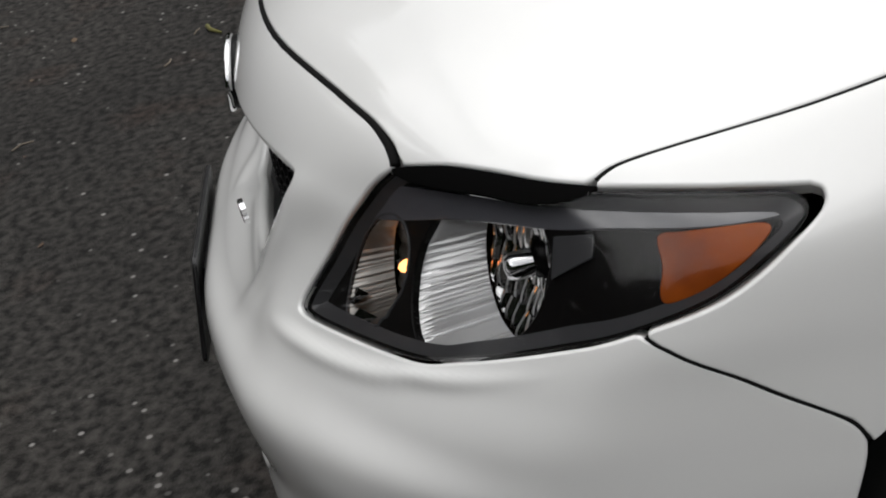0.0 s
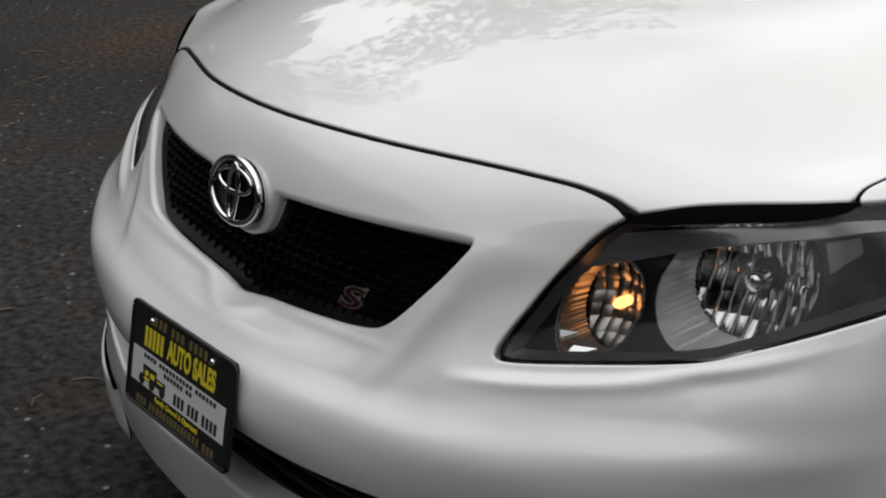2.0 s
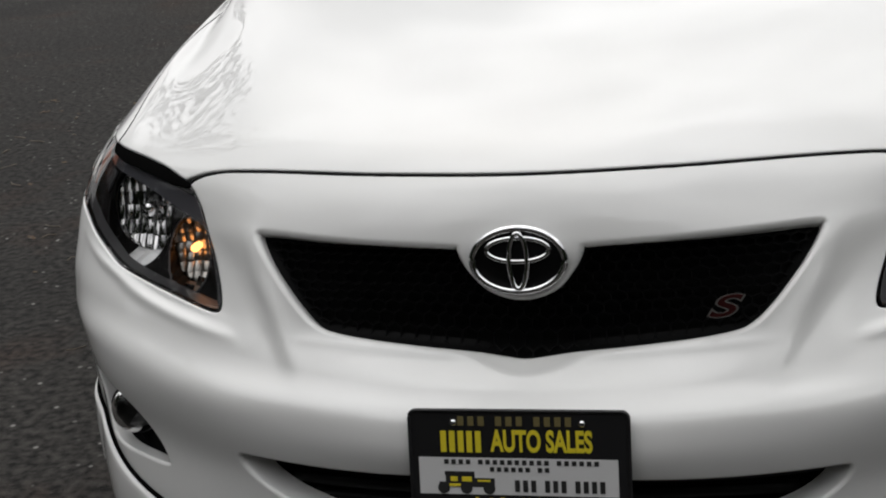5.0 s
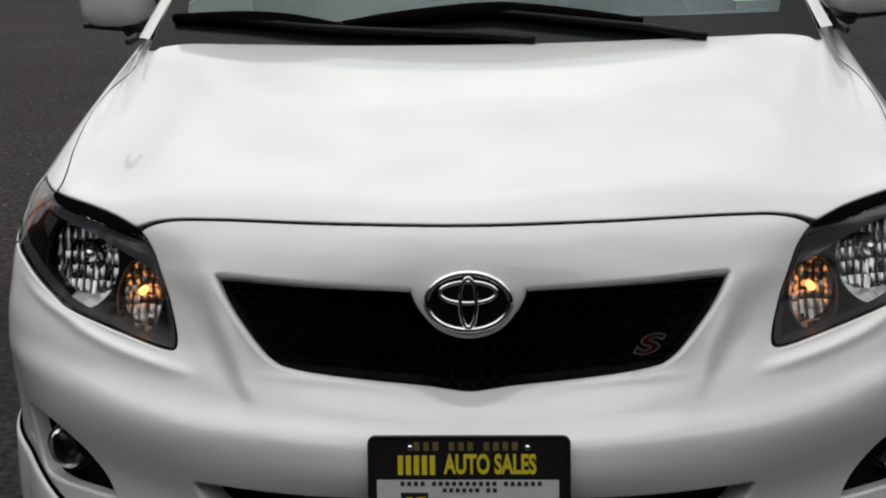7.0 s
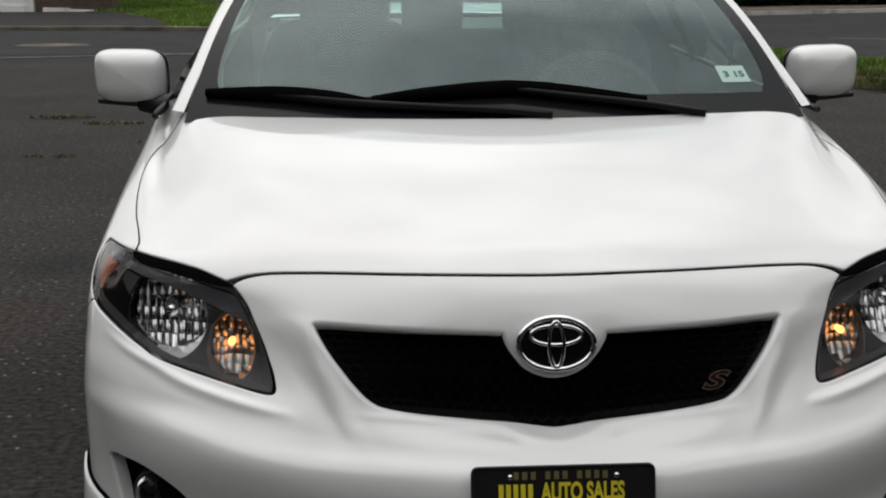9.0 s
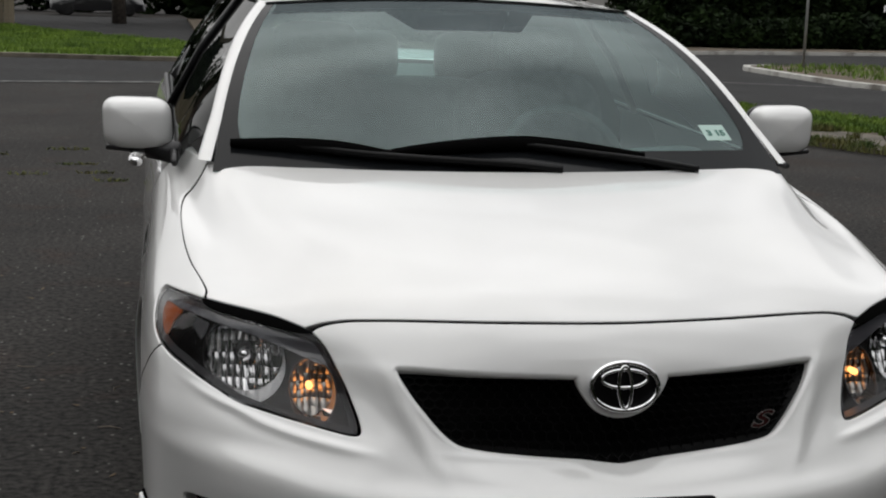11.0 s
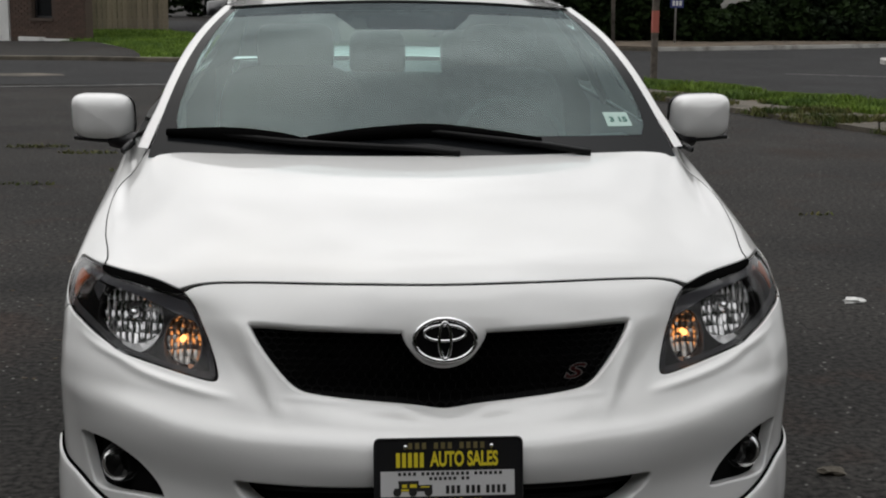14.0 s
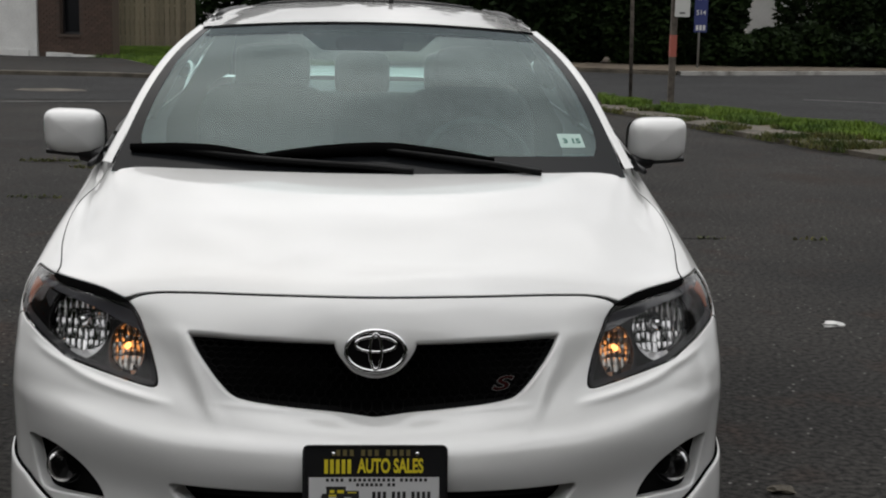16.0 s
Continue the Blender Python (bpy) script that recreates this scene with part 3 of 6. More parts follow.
# ---------------------------------------------------------------- the white sedan: outlines on the body surface
HL = smooth_line([(3.05, 7.71), (3.35, 7.86), (3.62, 7.93), (4.15, 7.95), (4.93, 7.91), (5.25, 7.91), (5.60, 7.91), (5.92, 7.84), (6.04, 7.70), (6.10, 7.50),
                  (6.11, 7.28), (6.09, 7.01), (6.03, 6.66), (5.95, 6.43), (5.84, 6.30), (5.65, 6.18), (5.35, 6.05), (5.05, 5.92), (4.70, 5.70), (4.33, 5.40), (4.10, 5.17),
                  (3.82, 5.03), (3.50, 4.90), (3.16, 4.79), (3.01, 4.81), (2.95, 4.98), (2.93, 5.35), (2.90, 5.92), (2.88, 6.6), (2.91, 7.2), (2.97, 7.52)], 3, True)
HALF_GRILLE = [(0.47, 6.82), (0.9, 6.86), (1.4, 6.88), (1.92, 6.91), (2.01, 6.84), (1.97, 6.56), (1.84, 5.95), (1.73, 5.42), (1.61, 5.10),
               (1.42, 4.98), (0.8, 4.94), (0.38, 4.93), (0.16, 4.86), (0.0, 4.81)]
LOBE = [(0.45, 6.74), (0.42, 6.55), (0.37, 6.32), (0.27, 6.02), (0.13, 5.85), (0.0, 5.80)]
_half = HALF_GRILLE + [(-a, b) for a, b in HALF_GRILLE[-2::-1]] + [(-a, b) for a, b in LOBE] + LOBE[-2::-1]
GRILLE = smooth_line(_half, 4, True)
_li = [(2.26, 2.34), (2.20, 2.12), (1.96, 1.84), (1.62, 1.60), (1.2, 1.36), (0.6, 1.24), (0.0, 1.22)]
INTAKE = smooth_line([(0.0, 2.46), (0.7, 2.44), (1.4, 2.40), (2.1, 2.38)] + _li + [(-a, b) for a, b in _li[-2::-1]] + [(-2.1, 2.38), (-1.4, 2.40), (-0.7, 2.44)], 4, True)
FOG = smooth_line([(4.98, 2.43), (4.6, 2.56), (4.18, 2.59), (3.77, 2.43), (3.46, 2.12), (3.28, 1.80), (3.30, 1.64), (3.7, 1.56), (4.15, 1.46),
                   (4.55, 1.42), (4.74, 1.66), (4.88, 2.05)], 4, True)
_seam = [(0.0, 7.965), (0.7, 7.96), (1.4, 7.945), (2.1, 7.935), (2.5, 7.94), (2.76, 7.88), (2.92, 7.78), (3.00, 7.69)]
_inner = [(2.93, 7.52), (2.87, 7.2), (2.845, 6.6), (2.865, 5.92), (2.895, 5.35), (2.92, 4.94), (3.0, 4.76), (3.17, 4.74), (3.50, 4.85), (3.82, 4.98), (4.10, 5.12), (4.34, 5.35),
          (4.71, 5.65), (5.06, 5.87), (5.36, 6.0), (5.62, 6.12)]
_cheek = [(5.66, 6.10), (5.75, 5.98), (5.88, 5.76), (6.11, 5.22), (6.27, 4.70), (6.40, 4.2), (6.44, 3.80), (6.40, 3.1), (6.32, 2.3), (6.28, 1.4), (6.28, 0.6), (6.3, 0.0)]
_b_half = list(smooth_line(_seam, 5)) + list(smooth_line(_inner, 4)) + list(smooth_line(_cheek, 4)) + [(x, 0.0) for x in np.arange(6.0, 0.1, -0.3)] + [(0.0, 0.0)]
_b_half = np.array(_b_half)
BUMPER = np.concatenate([_b_half, mirrored(_b_half)[-2:0:-1]])
_hood_f = [(0.0, 8.01), (0.7, 8.005), (1.4, 7.99), (2.1, 7.98), (2.5, 7.99), (2.80, 7.94), (2.98, 7.84), (3.08, 7.77)]
_hood_t = [(3.35, 7.91), (3.62, 7.98), (4.15, 8.0), (4.88, 7.96)]
_hood_s = [(4.93, 8.03), (4.98, 8.24), (5.20, 8.48), (5.48, 8.63), (5.88, 8.73), (6.38, 8.88), (6.82, 9.10), (7.10, 9.40), (7.22, 9.85), (7.10, 10.4), (6.90, 10.85), (6.74, 10.97)]
_h_half = np.concatenate([smooth_line(_hood_f, 5)[:-1], smooth_line([_hood_f[-1]] + _hood_t, 5), smooth_line(_hood_s, 5), [(x, 10.98) for x in np.arange(6.4, 0.1, -0.4)], [(0.0, 10.98)]])
HOOD = np.concatenate([_h_half, mirrored(_h_half)[-2:0:-1]])
_f_in = [(4.99, 7.95), (5.00, 8.05), (5.05, 8.21), (5.25, 8.43), (5.51, 8.58), (5.90, 8.68), (6.42, 8.83), (6.87, 9.06), (7.16, 9.38), (7.29, 9.85), (7.17, 10.42), (6.97, 10.87), (6.85, 10.99)]
_f_lo = [(6.03, 7.84), (6.10, 7.72), (6.15, 7.50), (6.16, 7.26), (6.13, 6.98), (6.07, 6.62), (5.985, 6.38), (5.87, 6.25), (5.70, 6.14), (5.765, 6.0), (5.895, 5.77), (6.125, 5.23), (6.285, 4.71), (6.42, 4.2)]
_f_arch = [(6.46, 3.85), (6.55, 4.3), (6.74, 5.15), (6.93, 5.55), (7.08, 5.65), (7.28, 5.42), (7.48, 4.6), (7.62, 3.6), (7.72, 2.6), (7.78, 1.6), (7.78, 0.3)]
FENDER = np.concatenate([smooth_line(_f_in, 4), [(7.3, 11.0), (7.7, 11.0), (8.0, 11.0)], [(8.0, y) for y in np.arange(10.6, 0.3, -0.4)], [(8.0, 0.3)],
                         smooth_line(_f_arch[::-1], 4), smooth_line(_f_lo[::-1], 4), [(5.92, 7.89), (5.60, 7.96), (5.25, 7.96)]])

car = thing("car", "white compact sedan with black mesh grille, parked on asphalt", "car")
car.matrix_world = Matrix.Rotation(0.009, 4, "Z") @ pose(0, 0, 0.70, 2.0) @ Matrix.Translation((0, 0, -0.70))
bumper = panel("bumper_cover", inset(BUMPER, 0.002), M_WHITE, car, holes=[inset(GRILLE, -0.009), inset(INTAKE, -0.005), FOG, mirrored(FOG)], step=(0.07, 0.07), hole_lip=[0.034, 0.05, 0.026, 0.026], hole_round=[0.010, 0.007, 0.006, 0.006], lip=0.02)
hood = panel("hood", inset(HOOD, 0.004), M_WHITE, car, step=(0.14, 0.07), lip=0.02)
for side in (1, -1):
    panel("fender", inset(FENDER if side > 0 else mirrored(FENDER), 0.0018), M_WHITE, car, step=(0.09, 0.12), lip=0.02)
# near-black liner added behind the panels to keep gaps and openings dark
liner_u, liner_v = np.meshgrid(np.linspace(-6.2, 6.2, 60), np.linspace(0.3, 10.9, 50))
grid_mesh("gap_dark_liner", body_raw(liner_u, liner_v) - raw_normal(liner_u, liner_v) * 0.125, M_VOID, car)


# near-black strips laid in the joints, standing for the shade of the gaps
def joint(line, radius=0.0045, off=-0.009, sides=(1, -1)):
    L = smooth_line(line, 4)
    for sd in sides:
        p = body(L[:, 0] * sd, L[:, 1], off)
        v, f = tube(p, radius, 6)
        mesh_object("joint_shade_strip", v, f, M_VOID, car)


joint([(-a, b + 0.02) for a, b in _seam[::-1]] + [(a, b + 0.02) for a, b in _seam[1:]], 0.0052, -0.0042, sides=(1,))
joint([(a + 0.03, b - 0.025) for a, b in _hood_s], 0.0030, -0.0030)
joint([(5.68, 6.12), (5.755, 5.99), (5.885, 5.765), (6.117, 5.225), (6.277, 4.705), (6.41, 4.2), (6.45, 3.87)], 0.0026, -0.0022)

# ---------------------------------------------------------------- windshield, pillars, roof, sides
def glass_point(s, t):
    """Windshield: s -1..1 across, t 0..1 up."""
    s, t = np.asarray(s, float), np.asarray(t, float)
    x = s * (0.714 - 0.128 * t - 0.053 * t ** 2)
    y = 0.866 + 0.820 * t + (0.077 - 0.057 * t) * s ** 2 + 0.017 * np.sin(np.pi * t)
    z = 0.943 + 0.381 * t + 0.049 * np.sin(np.pi * t) - 0.025 * t * s ** 2
    return np.stack([x, y, z], -1)


def strip_grid(f, s0, s1, t0, t1, ns, nt):
    S_, T_ = np.meshgrid(np.linspace(s0, s1, ns), np.linspace(t0, t1, nt))
    return f(S_, T_)


windshield = grid_mesh("windshield", strip_grid(glass_point, -1, 1, 0, 1, 40, 24), M_GLASS, car, label="greenish clear laminated glass")
windshield.visible_shadow = False


def frit_point(s, t):
    return glass_point(s, t) + np.array([0, -0.0006, 0.0009])


def side_border(s, t):
    """Border beside the pillar, with a rounded lower corner."""
    w = 0.054 - 0.014 * t + 0.045 * np.exp(-np.maximum(t - 0.10, 0) / 0.05)
    return frit_point(np.sign(s) * (1 - w * (1 - np.abs(s)) ), t)


for k in (1, -1):
    grid_mesh("glass_border", strip_grid(side_border, 0.0001 * k, k, 0.0, 1.0, 5, 30), M_FRIT, windshield, flip=k < 0)
grid_mesh("glass_border", strip_grid(frit_point, -0.93, 0.93, 0.0, 0.098, 40, 5), M_FRIT, windshield)
grid_mesh("glass_border", strip_grid(frit_point, -0.95, 0.95, 0.985, 1.0, 40, 3), M_FRIT, windshield)
for name_, f_, t0_, t1_ in (("mirror_shade_band", lambda s, t: s * (0.25 + 0.80 * (t - 0.71)), 0.71, 0.874), ("top_shade_band", lambda s, t: s * 0.94, 0.875, 1.0)):
    band = grid_mesh(name_, strip_grid(lambda s, t: glass_point(f_(s, t), t) + np.array([0, -0.0005, 0.0008]), -1, 1, t0_, t1_, 24, 5), M_BAND, windshield, "soft grey dotted shade band")
    band.visible_shadow = False


def pillar_point(s, t, side):
    """A-pillar: s 0..1 outwards from the glass edge and round the corner, t up."""
    e = glass_point(np.full(np.shape(t), 1.0), t)
    w = 0.026 + 0.016 * np.clip(1 - t / 0.22, 0, 1.1)
    a = s * 1.9
    x = e[..., 0] + w * np.sin(np.minimum(a, 1.57))
    y = e[..., 1] + 0.003 + 0.034 * (1 - np.cos(a))
    z = e[..., 2] + 0.008 * np.sin(a * 1.2) - 0.010 * s + 0.002
    return np.stack([x * side, y, z], -1)


for side in (1, -1):
    pillar = grid_mesh("a_pillar", strip_grid(lambda s, t: pillar_point(s, t, side), 0, 1, 0.035, 1.02, 9, 30), M_WHITE, car, flip=side < 0)
    grid_mesh("pillar_foot_trim", strip_grid(lambda s, t: pillar_point(s * 0.11 * np.clip(1 - t / 0.19, 0.02, 1), t, side) + np.array([0.0, -0.0020, 0.0020]), 0, 1, 0.03, 0.19, 5, 10), M_RUBBER, pillar, "black plastic trim", flip=side < 0)


def roof_point(s, t):
    e = glass_point(s, np.full(np.shape(t), 1.0))
    x = s * (0.533 + 0.045 * np.sin(np.pi * np.minimum(t, 1)))
    y = e[..., 1] + t * 1.43
    z = e[..., 2] + 0.006 + 0.036 * np.sin(np.clip(t, 0, 1) * 2.2) - 0.030 * (np.abs(s) ** 4) * np.minimum(t * 3, 1)
    return np.stack([x, y, z], -1)


grid_mesh("roof", strip_grid(roof_point, -1, 1, 0, 1, 30, 24), M_WHITE, car)
grid_mesh("sunroof_panel", strip_grid(lambda s, t: roof_point(s, t) + np.array([0, 0, 0.006]), -0.74, 0.74, 0.67, 0.92, 20, 10), M_FRIT, car, "dark tinted glass panel")
v, f = tube([tuple(roof_point(s, 0.66) + np.array([0, 0, 0.003])) for s in np.linspace(-0.72, 0.72, 16)], 0.004, 8)
mesh_object("sunroof_deflector", v, f, M_BLACK, car)
v, f = tube([tuple(roof_point(0.16, 0.60)), tuple(roof_point(0.16, 0.60) + np.array([0, 0.02, 0.03]))], 0.010, 8)
mesh_object("roof_clip", v, f, M_BLACK, car)


def flank(y):
    """Half section of the side at y: sill, door, shoulder, window foot, window head."""
    k = np.clip((y - 3.4) / 0.95, 0, 1) ** 2
    n = 1 - 0.16 * k
    top = 0.02 * np.sin(np.clip((y - 1.2) / 2.6, 0, 1) * np.pi)
    arch = 0.36 ** 2 - (y - 3.44) ** 2
    foot = 0.315 + math.sqrt(arch) if arch > 0 else 0.0
    sec = [(0.84 * n, 0.20), (0.872 * n, 0.30), (0.885 * n, 0.48), (0.884 * n, 0.62), (0.872 * n, 0.72), (0.853 * n, 0.80), (0.825 * n, 0.885), (0.785 * n, 0.93 + top)]
    return [(x, max(z, foot)) for x, z in sec]


ys = np.concatenate([np.linspace(1.268, 2.2, 10), np.linspace(2.205, 4.35, 54)])
for side in (1, -1):
    sec = np.array([[(x * side, y, z) for x, z in flank(y)] for y in ys])
    door = grid_mesh("door", sec[:10], M_WHITE, car, flip=side < 0)
    grid_mesh("rear_quarter", sec[10:], M_WHITE, car, flip=side < 0)
    v, f = tube([(0.892 * side, 2.0, 0.80), (0.912 * side, 2.02, 0.80), (0.914 * side, 2.10, 0.80), (0.912 * side, 2.17, 0.80), (0.890 * side, 2.19, 0.80)], 0.013, 8)
    mesh_object("door_handle", v, f, M_CHROME, door, "chrome pull handle")
    # side glass from the belt to the roof rail
    yw = np.linspace(1.10, 3.35, 14)
    def rail(y):
        t = np.clip((y - 0.943) / 0.762, 0, 1)
        e = glass_point(1.0, t)
        q = np.clip((y - 1.70) / 1.5, 0, 1)
        return (e[0] + 0.004) + 0.02 * np.sin(q * np.pi), e[2] - 0.012 + 0.03 * np.sin(q * 2.4)
    low = np.array([(0.795 * side, y, 0.935) for y in yw])
    high = np.array([(max(rail(y)[0], 0.4) * side, y + 0.02, max(rail(y)[1], 0.95)) for y in yw])
    w = grid_mesh("side_window", np.stack([low, low * 0.5 + high * 0.5 + np.array([0.02 * side, 0, 0.0]), high]), M_SIDEGLASS, car, "tinted side glass", flip=side < 0)
    w.visible_shadow = False
    v, f = tube(high[7:] + np.array([-0.012 * side, 0, 0.0]), 0.014, 8)
    mesh_object("roof_rail", v, f, M_BLACK, car)
    v, f = tube([tuple(low[7]), tuple((low[7] + high[7]) / 2 + np.array([0.018 * side, 0, 0])), tuple(high[7])], 0.03, 8, squash=0.4)
    mesh_object("b_pillar", v, f, M_BLACK, car)
    edge = np.array([roof_point(1.0 * side, k) for k in np.linspace(0, 1, 14)])
    foot = np.stack([np.interp(edge[:, 1], high[:, 1], high[:, i]) for i in range(3)], -1)
    foot[:, 1] = edge[:, 1]
    grid_mesh("roof_side", np.stack([edge, (edge + foot) / 2 + np.array([0.008 * side, 0, 0.004]), foot]), M_WHITE, car, flip=side < 0)
    v, f = tube(low + np.array([0.004 * side, 0, 0.004]), 0.009, 6)
    mesh_object("window_belt_trim", v, f, M_BLACK, car)
    a0, a1 = roof_point(1.0 * side, 1.0), np.array([0.68 * side, 3.82, 0.975])
    b0, b1 = high[-1], low[-1]
    ks_ = np.linspace(0, 1, 7)[:, None]
    A_, B_ = a0 * (1 - ks_) + a1 * ks_ + np.array([0, 0, 0.03]) * np.sin(np.pi * ks_), b0 * (1 - ks_) + b1 * ks_
    grid_mesh("c_pillar", np.stack([A_, (A_ + B_) / 2 + np.array([0.012 * side, 0, 0.01]), B_]), M_WHITE, car, flip=side < 0)
    outer = np.array([(flank(y)[-1][0] * side, y, flank(y)[-1][1]) for y in (3.35, 3.6, 3.82, 4.0, 4.35)])
    inner_ = np.array([b1, (b1 + a1) / 2, a1, (0.735 * side, 3.95, 0.957), (0.69 * side, 4.35, 0.957)])
    grid_mesh("rear_shoulder", np.stack([inner_, outer]), M_WHITE, car, flip=side > 0)


def rear_glass(s, t):
    a = roof_point(s, np.full(np.shape(t), 1.0))
    b = np.stack([s * 0.68, 3.92 - 0.10 * s ** 2, np.full(np.shape(s), 0.975)], -1)
    return a * (1 - t)[..., None] + b * t[..., None] + np.array([0, 0, 0.03]) * np.sin(np.pi * t)[..., None]


# wide opaque sides added to the rear glass to keep stray daylight out
for k in (1, -1):
    grid_mesh("rear_window_blocker", strip_grid(rear_glass, 0.56 * k, 1.0 * k, 0, 1, 5, 8), M_FRIT, car, flip=k > 0)
rg = grid_mesh("rear_window", strip_grid(rear_glass, -0.56, 0.56, 0, 1, 16, 8), M_REARGLASS, car, "tinted rear glass", flip=True)
rg.visible_shadow = False
trunk = np.array([[(s * (0.74 - 0.05 * k), 3.90 + 0.45 * k, 0.975 + 0.03 * np.sin(k * 3) - 0.02 * s * s) for s in np.linspace(-1, 1, 12)] for k in np.linspace(0, 1, 6)])
back = np.array([[(s * 0.69, 4.35 + 0.05 * np.sin(k * 3.1), 0.975 - 0.75 * k) for s in np.linspace(-1, 1, 12)] for k in np.linspace(0, 1, 6)])
grid_mesh("trunk_lid", trunk, M_WHITE, car, flip=True)
grid_mesh("rear_bumper", back, M_WHITE, car, flip=True)
mesh_object("floor_pan", [(-0.70, 0.35, 0.19), (0.70, 0.35, 0.19), (0.83, 1.3, 0.19), (0.83, 4.35, 0.19), (-0.83, 4.35, 0.19), (-0.83, 1.3, 0.19)], [(0, 5, 4, 3, 2, 1)], M_VOID, car)

# cowl panel between hood and glass
cw = np.array([[(s * 0.715, 0.868 + 0.115 * s * s + 0.15 * k, 0.945 - 0.012 * k + 0.010 * s * s) for s in np.linspace(-1, 1, 24)] for k in np.linspace(0, 1, 5)])
grid_mesh("cowl_panel", cw, M_BLACK, car)


def glass_at(s, t, lift):
    return tuple(glass_point(s, t) + np.array([0, -0.5, 0.86]) * lift)


# wipers: arm and blade, each its own piece
for arm, blade in ((((0.66, 0.010), (0.50, 0.042), (0.40, 0.057), (0.22, 0.082), (0.06, 0.104)), ((-0.413, 0.074), (-0.217, 0.096), (0.029, 0.112), (0.223, 0.100), (0.483, 0.066))),
                   (((0.16, 0.014), (0.0, 0.032), (-0.17, 0.042), (-0.41, 0.056), (-0.56, 0.069), (-0.74, 0.090)), ((-0.955, 0.098), (-0.74, 0.094), (-0.565, 0.082), (-0.40, 0.062)))):
    w = new("wiper")
    w.parent = car
    A = smooth_line([glass_at(s, t, 0.014) for s, t in arm], 6)
    v, f = tube(A, 0.0135, 8, squash=0.7)
    mesh_object("wiper_arm", v, f, M_GRILLE, w)
    B = smooth_line([glass_at(s, t, 0.011) for s, t in blade], 6)
    v, f = tube(B, 0.0175, 8, taper=[0.55 + 0.6 * math.sin(math.pi * i / (len(B) - 1)) for i in range(len(B))])
    mesh_object("wiper_blade", v, f, M_RUBBER, w)

# inspection sticker on the inside of the glass
stk = mesh_object("inspection_sticker", strip_grid(lambda s, t: glass_point(s, t) + np.array([0, -0.0006, 0.0009]), 0.778, 0.882, 0.138, 0.204, 3, 3).reshape(-1, 3),
                  [(0, 1, 4, 3), (1, 2, 5, 4), (3, 4, 7, 6), (4, 5, 8, 7)], M_STICKER, windshield, "pale green sticker with dark printed squares", smooth=False)
STICKER_PRINT = ((0.806, '3'), (0.850, '15'))

# ---------------------------------------------------------------- headlights
def ring_between(name, poly, i0, o0, i1, o1, mat, parent, label="", steps=3):
    """A band from one inset and depth of an outline to another."""
    rows = []
    for k in range(steps + 1):
        a = k / steps
        q = inset(poly, i0 + (i1 - i0) * a)
        rows.append(body(q[:, 0], q[:, 1], o0 + (o1 - o0) * a))
    return grid_mesh(name, np.array(rows), mat, parent, label, close_u=True)


def bowl(name, center, aim, radius, depth, mat, parent, facets=(28, 7), label="", seed=1, oval=1.0):
    """A reflector bowl of facets, each tilted a little."""
    rnd = random.Random(seed)
    m = look(center, Vector(center) + Vector(aim))
    v, f = [], []
    na, nr = facets
    for j in range(nr + 1):
        r = radius * (0.16 + 0.84 * j / nr)
        for i in range(na):
            a = 2 * math.pi * i / na
            h = depth * (1 - (r / radius) ** 2)
            h += (rnd.random() - 0.5) * 0.006
            x, y = r * math.cos(a) * oval, r * math.sin(a)
            v.append(m @ Vector((x, y, h)))
    for j in range(nr):
        for i in range(na):
            k = (i + 1) % na
            f.append((j * na + i, (j + 1) * na + i, (j + 1) * na + k, j * na + k))
    f.append(tuple(range(na)))
    return mesh_object(name, v, f, mat, parent, label, smooth=False)


_gu, _gv = np.meshgrid(np.linspace(2.9, 6.2, 166), np.linspace(4.7, 8.1, 171))


def oval_on_body(center, aim, rx, rz, off, n, side):
    """Where an oval tube along aim pierces the body surface, sunk by off: (u, v) outline."""
    P = body(_gu * side, _gv, off).reshape(-1, 3)
    a = unit(np.array(aim, float))
    X = unit(np.cross(a, np.array([0, 0, 1.0])))
    Z = np.cross(X, a)
    d = P - np.array(center)
    px, pz = d @ X, d @ Z
    out = []
    for k in range(n):
        w = 2 * math.pi * k / n
        e = np.hypot(px - rx * math.cos(w), pz - rz * math.sin(w))
        near = np.argsort(e)[:4]
        g = 1 / (e[near] + 1e-4)
        out.append((float((_gu.ravel()[near] * g).sum() / g.sum()) * side, float((_gv.ravel()[near] * g).sum() / g.sum())))
    q = np.array(out)
    q = (q + np.roll(q, 1, 0) * 0.5 + np.roll(q, -1, 0) * 0.5) / 2
    return q


